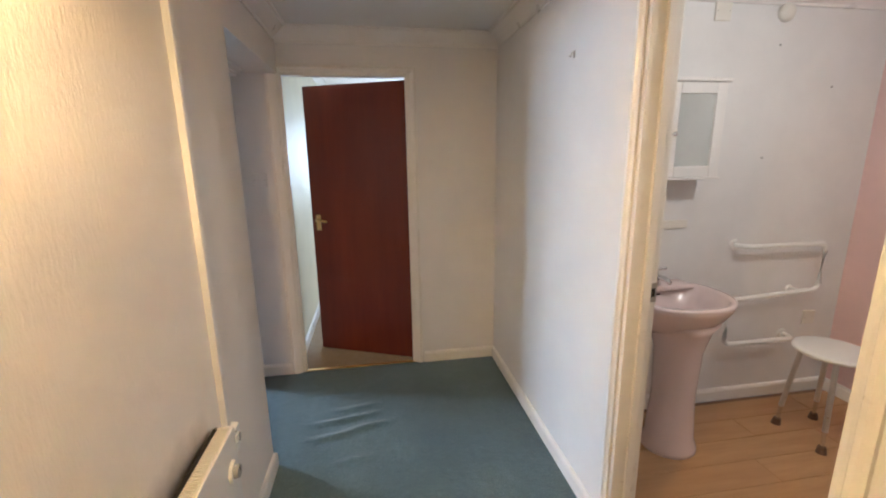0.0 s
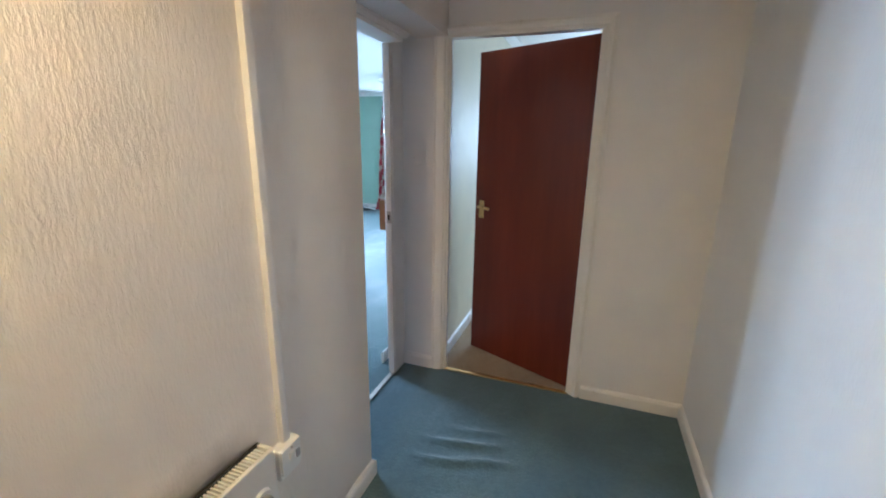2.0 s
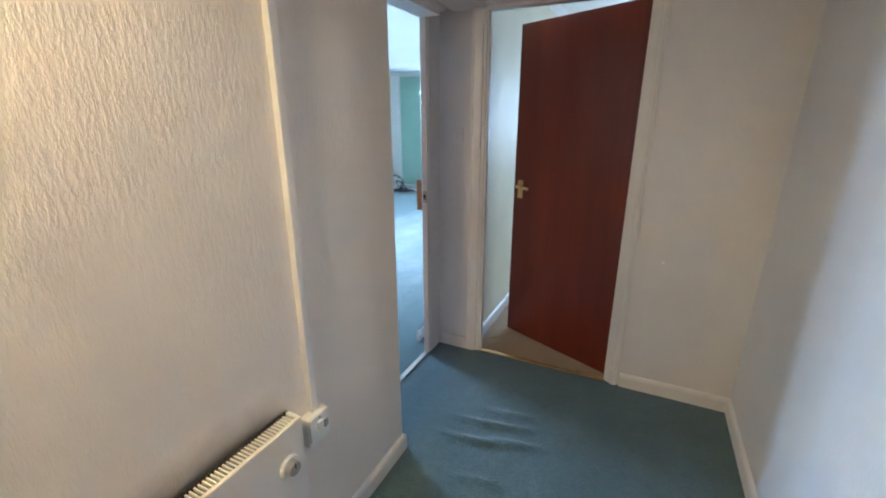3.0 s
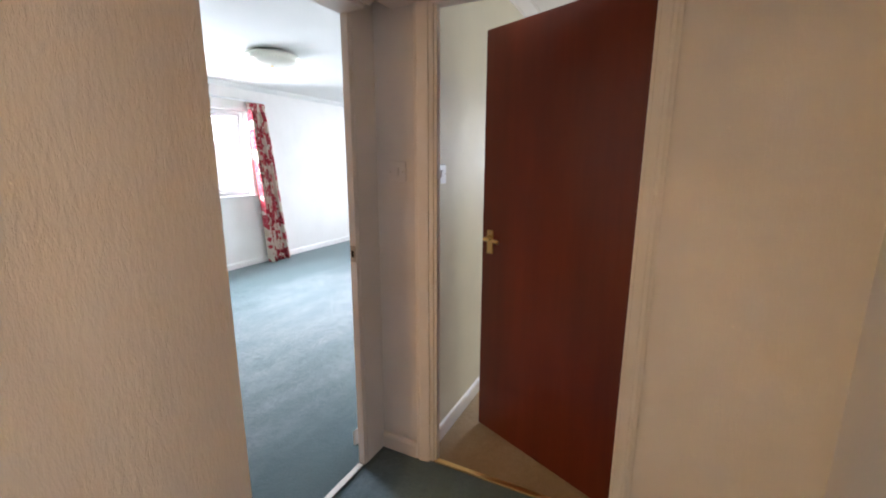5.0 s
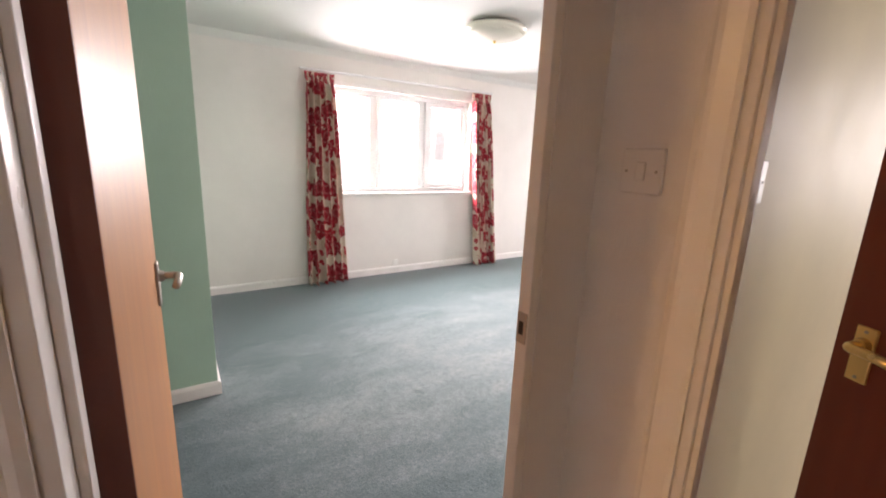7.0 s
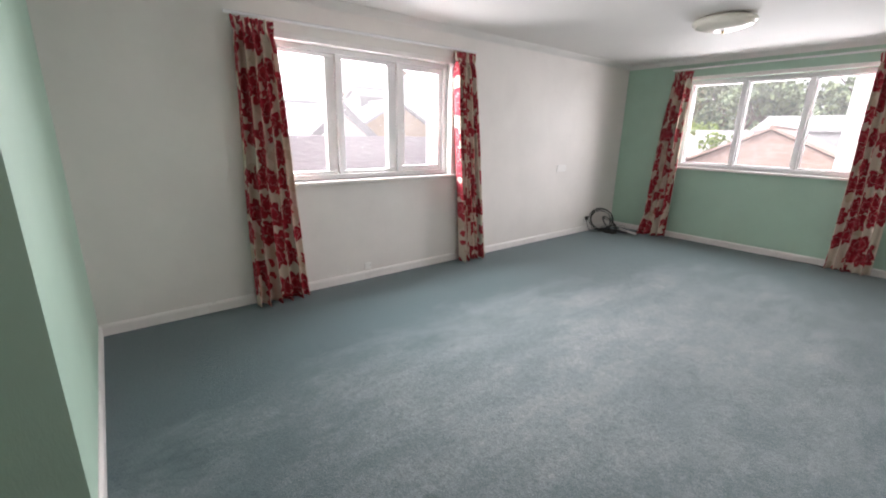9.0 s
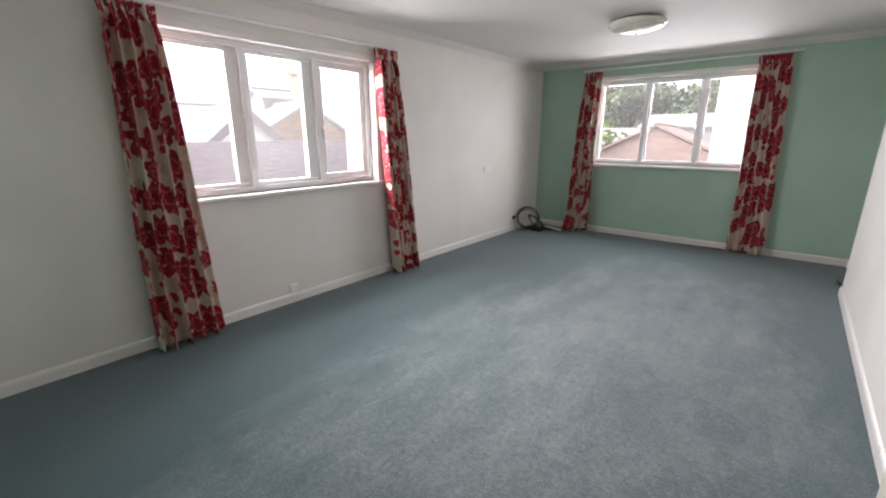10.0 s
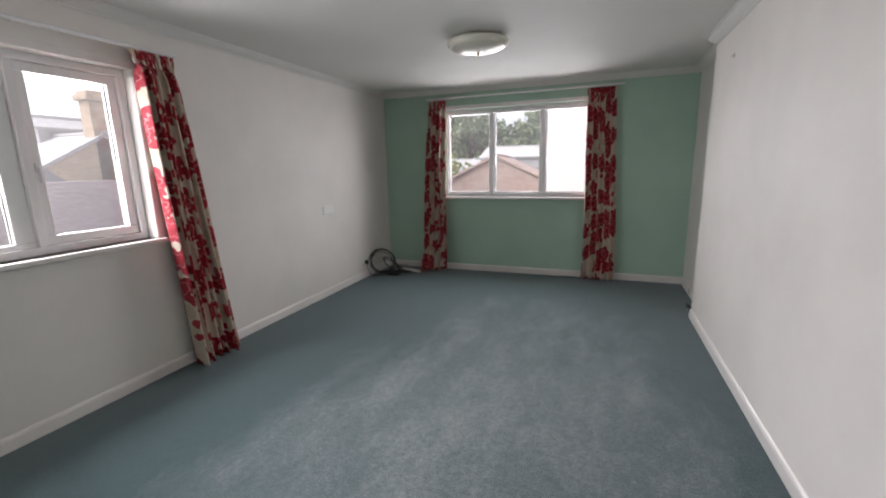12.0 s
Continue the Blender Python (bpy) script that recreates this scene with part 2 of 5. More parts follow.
def floral():
    """Cream cotton with big red blossoms and taupe leaves, laid out on the cloth's own sheet."""
    n = Nodes("floral_cotton", 0.85)

    def blossoms(scale, shift, keep, size, petals):
        wob = n.add("ShaderNodeTexNoise")
        wob.inputs["Scale"].default_value = 16
        wob.inputs["Detail"].default_value = 3
        n.link(n.co.outputs["UV"], wob.inputs["Vector"])
        bent = n.add("ShaderNodeVectorMath")
        bent.operation = "MULTIPLY_ADD"
        n.link(wob.outputs["Color"], bent.inputs[0])
        bent.inputs[1].default_value = (0.07, 0.07, 0)
        n.link(n.co.outputs["UV"], bent.inputs[2])
        mp = n.add("ShaderNodeMapping")
        mp.inputs["Location"].default_value = (shift, shift * 1.7, 0)
        n.link(bent.outputs[0], mp.inputs[0])
        v = n.add("ShaderNodeTexVoronoi")
        v.voronoi_dimensions = "2D"
        v.inputs["Scale"].default_value = scale
        v.inputs["Randomness"].default_value = 0.75
        n.link(mp.outputs[0], v.inputs["Vector"])
        sub = n.add("ShaderNodeVectorMath")
        sub.operation = "SUBTRACT"
        n.link(mp.outputs[0], sub.inputs[0])
        n.link(v.outputs["Position"], sub.inputs[1])
        sep = n.add("ShaderNodeSeparateXYZ")
        n.link(sub.outputs[0], sep.inputs[0])
        ang = n.math("ARCTAN2", sep.outputs[1], sep.outputs[0])
        col = n.add("ShaderNodeSeparateColor")
        n.link(v.outputs["Color"], col.inputs[0])
        lobes = n.math("ABSOLUTE", n.math("SINE", n.math("MULTIPLY_ADD", ang, petals / 2, n.math("MULTIPLY", col.outputs[1], 6.0))))
        edge = n.math("MULTIPLY_ADD", lobes, size * 0.38, size * 0.72)
        d = v.outputs["Distance"]
        inside = n.math("LESS_THAN", d, edge)
        ring = n.math("LESS_THAN", n.math("ABSOLUTE", n.math("SUBTRACT", d, n.math("MULTIPLY", edge, 0.5))), 0.02)
        kept = n.math("LESS_THAN", col.outputs[0], keep)
        return n.math("MULTIPLY", inside, kept), n.math("MULTIPLY", ring, kept), d

    weave = n.noise(260, 2, 0.5, (1, 1, 1), "UV")
    cloth = n.ramp(weave, (0.3, (0.58, 0.50, 0.41)), (0.7, (0.68, 0.60, 0.50)))
    leaf, _, _ = blossoms(7.5, 3.3, 0.45, 0.42, 2)
    cloth = n.mix(n.math("MULTIPLY", leaf, 0.75), cloth, (0.50, 0.40, 0.29))
    small, _, _ = blossoms(11.0, 7.1, 0.34, 0.34, 5)
    cloth = n.mix(small, cloth, (0.42, 0.035, 0.05))
    big, ring, d = blossoms(5.0, 0.4, 0.84, 0.48, 6)
    red = n.ramp(n.noise(22, 3, 0.6, (1, 1, 1), "UV"), (0.35, (0.22, 0.008, 0.018)), (0.68, (0.46, 0.028, 0.05)))
    cloth = n.mix(big, cloth, red)
    cloth = n.mix(n.math("MULTIPLY", ring, 0.6), cloth, (0.66, 0.36, 0.34))
    n.colour(cloth)
    n.bump(weave, 0.0006)
    return n.m


def laminate():
    n = Nodes("oak_plank_floor", 0.35)
    g = n.noise(5, 6, 0.7, (0.35, 4, 1))
    info = n.add("ShaderNodeObjectInfo")
    c = n.ramp(g, (0.3, (0.34, 0.19, 0.078)), (0.7, (0.47, 0.29, 0.135)))
    n.colour(n.mix(n.math("MULTIPLY", info.outputs["Random"], 0.35), c, (0.38, 0.21, 0.09)))
    n.bump(g, 0.0004)
    return n.m


GLASS, MIRROR, CLOTH, LAMINATE = glass(), looking_glass(), floral(), laminate()


def masonry(name, a, b, mortar, scale):
    n = Nodes(name, 0.9)
    br = n.add("ShaderNodeTexNoise")
    br.inputs["Scale"].default_value = scale
    n.link(n.at((1, 1, 3)), br.inputs["Vector"])
    n.colour(n.mix(n.ramp(n.noise(0.8, 5), (0.35, (0, 0, 0)), (0.7, (0.5, 0.5, 0.5))), n.ramp(br.outputs[0], (0.3, a), (0.7, b)), mortar))
    n.bump(br.outputs[0], 0.02)
    return n.m


RENDER_WHITE = masonry("white_render", (0.74, 0.72, 0.66), (0.80, 0.78, 0.72), (0.7, 0.68, 0.62), 3)
STONE = masonry("buff_stone", (0.34, 0.24, 0.15), (0.46, 0.35, 0.24), (0.40, 0.33, 0.26), 2.5)
PINK_BRICK = masonry("pale_brick", (0.36, 0.29, 0.29), (0.44, 0.37, 0.37), (0.46, 0.42, 0.42), 4)
# slate and bargeboard greys are lightened to carry the distance haze
SLATE = masonry("grey_slate", (0.30, 0.29, 0.285), (0.40, 0.39, 0.385), (0.36, 0.355, 0.35), 3)
TERRACOTTA = masonry("weathered_tile_roof", (0.30, 0.20, 0.17), (0.40, 0.29, 0.25), (0.33, 0.27, 0.24), 3)
BARGE = plain("grey_bargeboard", (0.20, 0.19, 0.19), 0.6)
TARMAC = masonry("tarmac", (0.045, 0.045, 0.048), (0.06, 0.06, 0.06), (0.05, 0.05, 0.05), 4)


def leafage(name, a, b):
    n = Nodes(name, 0.7)
    info = n.add("ShaderNodeNewGeometry")
    n.colour(n.ramp(info.outputs["Random Per Island"], (0.1, a), (0.9, b)))
    return n.m


# distance haze is lifted into the dark foliage greens
LEAF_DARK = leafage("dark_foliage", (0.085, 0.125, 0.07), (0.19, 0.24, 0.12))
LEAF_BRIGHT = leafage("spring_foliage", (0.10, 0.16, 0.03), (0.22, 0.29, 0.06))
BARK = plain("bark", (0.09, 0.07, 0.05), 0.9)

# ---- mesh helpers ----


def part(name, bm, material, parent=None, label="", smooth=False):
    me = bpy.data.meshes.new(name)
    bm.normal_update()
    bm.to_mesh(me)
    bm.free()
    me.materials.append(material)
    if smooth:
        for p in me.polygons:
            p.use_smooth = True
    ob = new(name, me)
    if parent is not None:
        ob.parent = parent
    if label:
        ob["label"] = label
    return ob


def thing(name, place, label, category, group="", turn=0.0):
    ob = new(name)
    ob.matrix_basis = pose(*place, 0, 0, turn)
    return tagged(ob, label, category, group)


def add_box(bm, lo, hi, bevel=0.0, seg=2):
    size = [max(b - a, 1e-4) for a, b in zip(lo, hi)]
    mid = [(a + b) / 2 for a, b in zip(lo, hi)]
    r = bmesh.ops.create_cube(bm, size=1, matrix=Matrix.Translation(mid) @ Matrix.Diagonal((*size, 1)))
    if bevel:
        edges = list({e for v in r["verts"] for e in v.link_edges})
        bmesh.ops.bevel(bm, geom=edges, offset=min(bevel, min(size) * 0.45), segments=seg, affect="EDGES", profile=0.5)
    return bm


def box(lo, hi, bevel=0.0, seg=2):
    return add_box(bmesh.new(), lo, hi, bevel, seg)


def add_tube(bm, a, b, r1, r2=None, n=16):
    a, b = Vector(a), Vector(b)
    d = b - a
    m = Matrix.Translation((a + b) / 2) @ d.to_track_quat("Z", "Y").to_matrix().to_4x4()
    bmesh.ops.create_cone(bm, cap_ends=True, segments=n, radius1=r1, radius2=r1 if r2 is None else r2, depth=d.length, matrix=m)
    return bm


def tube(a, b, r1, r2=None, n=16):
    return add_tube(bmesh.new(), a, b, r1, r2, n)


def sweep(points, r, n=8, cyclic=False):
    """A round bar along a smoothed line of points."""
    bm = bmesh.new()
    pts = [Vector(p) for p in points]
    rings = []
    count = len(pts)
    for i, p in enumerate(pts):
        a = pts[(i - 1) % count] if cyclic or i else pts[0]
        b = pts[(i + 1) % count] if cyclic or i < count - 1 else pts[-1]
        q = (b - a).to_track_quat("Z", "Y").to_matrix()
        rings.append([bm.verts.new(p + q @ Vector((r * math.cos(6.2832 * k / n), r * math.sin(6.2832 * k / n), 0))) for k in range(n)])
    for i in range(count if cyclic else count - 1):
        r0, r1 = rings[i], rings[(i + 1) % count]
        for k in range(n):
            bm.faces.new((r0[k], r0[(k + 1) % n], r1[(k + 1) % n], r1[k]))
    if not cyclic:
        bm.faces.new(rings[0][::-1])
        bm.faces.new(rings[-1])
    bmesh.ops.recalc_face_normals(bm, faces=bm.faces)
    return bm


def rounded(points, radius, seg=6):
    """The line of points with its inner corners rounded."""
    out = [Vector(points[0])]
    for a, b, c in zip(points, points[1:], points[2:]):
        a, b, c = Vector(a), Vector(b), Vector(c)
        p, q = b + (a - b).normalized() * radius, b + (c - b).normalized() * radius
        for k in range(seg + 1):
            t = k / seg
            out.append(p * (1 - t) ** 2 + b * 2 * t * (1 - t) + q * t * t)
    return out + [Vector(points[-1])]


def lathe(profile, n=40, sx=1.0, sy=1.0):
    """Turns (radius, height) pairs round the upright axis."""
    bm = bmesh.new()
    rings = [[bm.verts.new((r * sx * math.cos(6.28319 * k / n), r * sy * math.sin(6.28319 * k / n), z)) for k in range(n)] for r, z in profile]
    for a, b in zip(rings, rings[1:]):
        for k in range(n):
            bm.faces.new((a[k], a[(k + 1) % n], b[(k + 1) % n], b[k]))
    bm.faces.new(rings[0][::-1])
    bm.faces.new(rings[-1])
    bmesh.ops.recalc_face_normals(bm, faces=bm.faces)
    return bm


def extrude_profile(profile, a, b, out):
    """A moulding from a to b: the profile holds (distance along out, height) pairs."""
    bm = bmesh.new()
    a, b, out = Vector(a), Vector(b), Vector(out)
    ends = [[bm.verts.new(p + out * d + Vector((0, 0, h))) for d, h in profile] for p in (a, b)]
    n = len(profile)
    for k in range(n):
        bm.faces.new((ends[0][k], ends[0][(k + 1) % n], ends[1][(k + 1) % n], ends[1][k]))
    bm.faces.new(ends[0][::-1])
    bm.faces.new(ends[1])
    bmesh.ops.recalc_face_normals(bm, faces=bm.faces)
    return bm


def structure(name, bm, material, label):
    return tagged(part(name, bm, material), label, name.split("_")[0], kind="structure")


def wall_run(name, axis, at0, at1, lo, hi, z1, holes, material, label, z0=0.0):
    """A wall with thickness at0..at1 across the axis ('x': it runs along y), from lo to hi, with holes (lo, hi, bottom, top) cut through."""
    bm = bmesh.new()

    def piece(a, b, c, d):
        if b - a > 1e-4 and d - c > 1e-4:
            if axis == "x":
                add_box(bm, (at0, a, c), (at1, b, d))
            else:
                add_box(bm, (a, at0, c), (b, at1, d))

    at = lo
    for a, b, c, d in sorted(holes):
        piece(at, a, z0, z1)
        piece(a, b, z0, c)
        piece(a, b, d, z1)
        at = b
    piece(at, hi, z0, z1)
    return structure(name, bm, material, label)


SKIRT = ((0, 0), (0.016, 0), (0.016, 0.062), (0.011, 0.074), (0.004, 0.08), (0, 0.08))
COVE = ((0, 0), (0, -0.085), (0.012, -0.085), (0.016, -0.072), (0.032, -0.06), (0.05, -0.042), (0.066, -0.02), (0.07, -0.012), (0.085, -0.010), (0.085, 0))


def skirting(a, b, out, name="baseboard", material=None):
    return structure(name, extrude_profile(SKIRT, (*a, 0.0), (*b, 0.0), (*out, 0)), material or GLOSS, "white gloss-painted wooden skirting along the wall")


def cornice(a, b, out, z):
    return structure("trim", extrude_profile([(d, h * (1.0 if z < 2.3 else 0.62)) for d, h in COVE], (*a, z), (*b, z), (*out, 0)), GLOSS if z < 2.3 else LIVING_CEIL, "white coved plaster cornice under the ceiling")


# ---- the plan ----
HX0, HX1 = -0.30, 1.09          # hall walls
HY0, HY1 = -1.6, 2.67
HCEIL, LCEIL = 2.26, 2.352
RX = -0.49                      # hall face of the living-room door wall
PX = -0.572                     # hall face of the slim return north of that doorway
LX0, LX1 = -4.33, -0.70         # living room
LY0, LY1 = 2.02, 8.42
SX = -2.465                     # green stub wall
EX0, EY0 = -2.55, 0.70          # lobby behind the open door
BX1, BY0, BY1 = 3.04, -0.6, 1.84  # bathroom
W1 = (3.22, 5.06, 0.96, 2.035)
W2 = (-3.49, -1.57, 0.99, 2.10)
RD = (-0.32, 0.514, 2.017)       # red door opening
LD = (1.755, 2.53, 1.975)        # living door opening
BD = (0.36, 1.09, 1.995)        # bathroom door opening
CD = (0.90, 1.70, 1.995)        # closed cupboard door in the stub wall

# floors
def rippled_carpet():
    bm = bmesh.new()
    nx, ny = 90, 240
    x0, x1, y0, y1 = HX0 - 0.25, HX1, HY0, HY1
    grid = []
    for j in range(ny + 1):
        row = []
        for i in range(nx + 1):
            x, y = x0 + (x1 - x0) * i / nx, y0 + (y1 - y0) * j / ny
            z = 0.0
            # three slack folds running across the hall, bowed a little
            for cx, cy, half, hgt, bow in ((0.02, 2.04, 0.26, 0.019, 0.25), (-0.02, 1.905, 0.22, 0.017, 0.2), (0.16, 1.965, 0.18, 0.013, 0.1), (0.06, 2.15, 0.20, 0.010, 0.3), (0.07, 1.70, 0.16, 0.008, -0.2)):
                u = (x - cx) / half
                if abs(u) < 1:
                    d = (y - cy - bow * (x - cx) * (x - cx) * 2 - 0.16 * (x - cx)) / 0.024
                    z += hgt * (1 - u * u) ** 2 * math.exp(-d * d)
            row.append(bm.verts.new((x, y, z)))
        grid.append(row)
    for j in range(ny):
        for i in range(nx):
            bm.faces.new((grid[j][i], grid[j][i + 1], grid[j + 1][i + 1], grid[j + 1][i]))
    add_box(bm, (x0, y0, -0.12), (x1, y1, -0.004))
    return bm


structure("floor_hall", rippled_carpet(), HALL_CARPET, "dark teal-blue hall carpet with slack ripples")
structure("floor_living", box((LX0, EY0, -0.12), (-0.55, LY1, -0.001)), CARPET, "worn blue-grey living room carpet, window glare coloured into its pale middle")
structure("floor_backroom", box((-0.40, HY1, -0.12), (1.8, 6.2, -0.003)), BEIGE_CARPET, "beige cut-pile carpet")
structure("floor_bathroom", box((HX1, BY0, -0.12), (BX1, BY1, -0.010)), plain("floor_underlay", (0.22, 0.12, 0.055)), "subfloor under the bathroom planks")

# hall walls
wall_run("wall_hall_west", "x", HX0 - 0.18, HX0, HY0, 1.718, HCEIL, [], HALL_PAPER, "cream textured wallpaper hall wall")
wall_run("wall_hall_bulkhead", "x", HX0 - 0.19, HX0, 1.718, HY1, HCEIL, [], HALL_PAPER, "papered bulkhead over the door recess", 2.0)
wall_run("wall_hall_north", "y", HY1, HY1 + 0.065, LX1, HX1 + 0.12, LCEIL, [(RD[0], RD[1], 0, RD[2])], HALL_PLAIN, "white papered hall end wall with a doorway")
wall_run("wall_hall_east", "x", HX1, HX1 + 0.11, HY0, HY1, HCEIL, [(BD[0], BD[1], 0, BD[2])], HALL_PLAIN, "white papered hall wall with the bathroom doorway")
wall_run("wall_hall_south", "y", HY0 - 0.12, HY0, HX0 - 0.28, HX1 + 0.11, HCEIL, [], HALL_PLAIN, "plain hall wall behind the walker")
structure("ceiling_hall", box((HX0 - 0.28, HY0, HCEIL), (HX1 + 0.11, HY1 + 0.06, HCEIL + 0.08)), CEIL, "white hall ceiling")

# living room walls
wall_run("wall_living_door", "x", RX - 0.12, RX, 0.70, LD[1], LCEIL, [(LD[0], LD[1], 0, LD[2])], LIVING_WHITE, "white wall with the open living room doorway")
wall_run("wall_living_pier", "x", RX - 0.12, PX, LD[1], HY1, LCEIL, [], HALL_PLAIN, "slim white return beside the living room doorway")
wall_run("wall_living_east", "x", LX1, LX1 + 0.12, HY1 + 0.065, 7.26, LCEIL, [], LIVING_WHITE, "long white living room wall")
wall_run("wall_living_alcove", "x", LX1 + 0.12, LX1 + 0.24, 7.14, LY1, LCEIL, [], LIVING_WHITE, "white wall set back beside the mint wall")
wall_run("wall_living_north", "y", LY1, LY1 + 0.27, LX0 - 0.27, LX1 + 0.24, LCEIL, [W2], LIVING_GREEN, "mint-green wall with a window")
wall_run("wall_living_west", "x", LX0 - 0.27, LX0, LY0 - 0.12, LY1, LCEIL, [W1], LIVING_WHITE, "off-white wall with a window")
wall_run("wall_living_south", "y", LY0 - 0.12, LY0, LX0, SX, LCEIL, [], LIVING_GREEN, "mint-green back wall of the living room")
wall_run("wall_living_stub", "x", SX - 0.12, SX, EY0, LY0 - 0.12, LCEIL, [(CD[0], CD[1], 0, CD[2])], LIVING_GREEN, "mint-green stub wall with a cupboard door")
wall_run("wall_lobby_south", "y", EY0 - 0.12, EY0, SX - 0.12, LX1 + 0.12, LCEIL, [], LIVING_GREEN, "mint-green wall behind the open door")
structure("ceiling_living", box((LX0 - 0.27, EY0 - 0.12, LCEIL), (LX1 + 0.24, LY1 + 0.27, LCEIL + 0.12)), LIVING_CEIL, "white satin living room ceiling")

# the room behind the red door
wall_run("wall_backroom_west", "x", -0.50, -0.35, HY1 + 0.065, 6.2, 2.39, [], BACKROOM_WALL, "cream wall of the back room")
wall_run("wall_backroom_east", "x", 1.8, 1.92, HY1 + 0.065, 6.2, 2.39, [], BACKROOM_WALL, "cream wall of the back room")
wall_run("wall_backroom_north", "y", 6.2, 6.35, -0.5, 1.92, 2.39, [(-0.1, 1.5, 0.9, 2.1)], BACKROOM_WALL, "cream wall with a window opening")
wall_run("wall_backroom_south", "y", HY1 + 0.065, HY1 + 0.16, HX1 + 0.12, 1.92, 2.39, [], BACKROOM_WALL, "cream wall of the back room")
structure("ceiling_backroom", box((-0.5, HY1 + 0.065, 2.39), (1.92, 6.35, 2.5)), CEIL, "white back room ceiling")
cornice((-0.35, HY1 + 0.065), (-0.35, 6.2), (1, 0), 2.39)
skirting((-0.35, HY1 + 0.07), (-0.35, 6.2), (1, 0))

# bathroom
wall_run("wall_bath_north", "y", BY1, BY1 + 0.12, HX1 + 0.11, BX1 + 0.12, 2.30, [], BATH_WALL, "white bathroom wall")
wall_run("wall_bath_east", "x", BX1, BX1 + 0.12, 0.85, BY1, 2.30, [], PINK_WALL, "pink bathroom wall")
wall_run("wall_bath_far", "x", BX1, BX1 + 0.12, BY0, 0.85, 2.30, [], BATH_WALL, "white bathroom wall")
wall_run("wall_bath_south", "y", BY0 - 0.12, BY0, HX1 + 0.11, BX1 + 0.12, 2.30, [], BATH_WALL, "white bathroom wall")
structure("ceiling_bathroom", box((HX1 + 0.11, BY0 - 0.12, 2.30), (BX1 + 0.12, BY1 + 0.12, 2.42)), CEIL, "white bathroom ceiling")
cornice((HX1 + 0.11, BY1), (BX1, BY1), (0, -1), 2.2999)
skirting((HX1 + 0.11, BY1), (BX1, BY1), (0, -1))
skirting((BX1, BY0), (BX1, BY1 - 0.017), (-1, 0))

# skirtings and cornices of hall and living room
skirting((HX0, HY0), (HX0, 1.718), (1, 0))
skirting((HX0 + 0.016, 1.718), (RX, 1.718), (0, 1))
skirting((PX, HY1), (-0.378, HY1), (0, -1))
skirting((0.56, HY1), (HX1, HY1), (0, -1))
skirting((HX1, BD[1] + 0.07), (HX1, HY1 - 0.017), (-1, 0))
skirting((HX1, HY0), (HX1, BD[0] - 0.07), (-1, 0))
cornice((RX, HY1), (HX1, HY1), (0, -1), HCEIL)
cornice((HX0, HY0), (HX0, HY1 - 0.09), (1, 0), HCEIL)
cornice((HX1, HY0), (HX1, HY1 - 0.09), (-1, 0), HCEIL)
skirting((LX0, LY0), (LX0, LY1), (1, 0))
skirting((LX0 + 0.017, LY1), (LX1 + 0.12, LY1), (0, -1))
skirting((LX0 + 0.017, LY0), (SX + 0.016, LY0), (0, 1))
skirting((SX, CD[1] + 0.065), (SX, LY0), (1, 0))
skirting((LX1, LD[1] + 0.07), (LX1, 7.26), (-1, 0))
skirting((LX1 + 0.12, 7.262), (LX1 + 0.12, LY1 - 0.017), (-1, 0))
cornice((LX0, LY0), (LX0, LY1 - 0.09), (1, 0), LCEIL)
cornice((LX0, LY1), (LX1 + 0.12, LY1), (0, -1), LCEIL)
cornice((LX0 + 0.09, LY0), (SX, LY0), (0, 1), LCEIL)
cornice((SX, EY0), (SX, LY0 + 0.085), (1, 0), LCEIL)
cornice((LX1, EY0), (LX1, 7.26), (-1, 0), LCEIL)
cornice((LX1 + 0.12, 7.262), (LX1 + 0.12, LY1 - 0.09), (-1, 0), LCEIL)


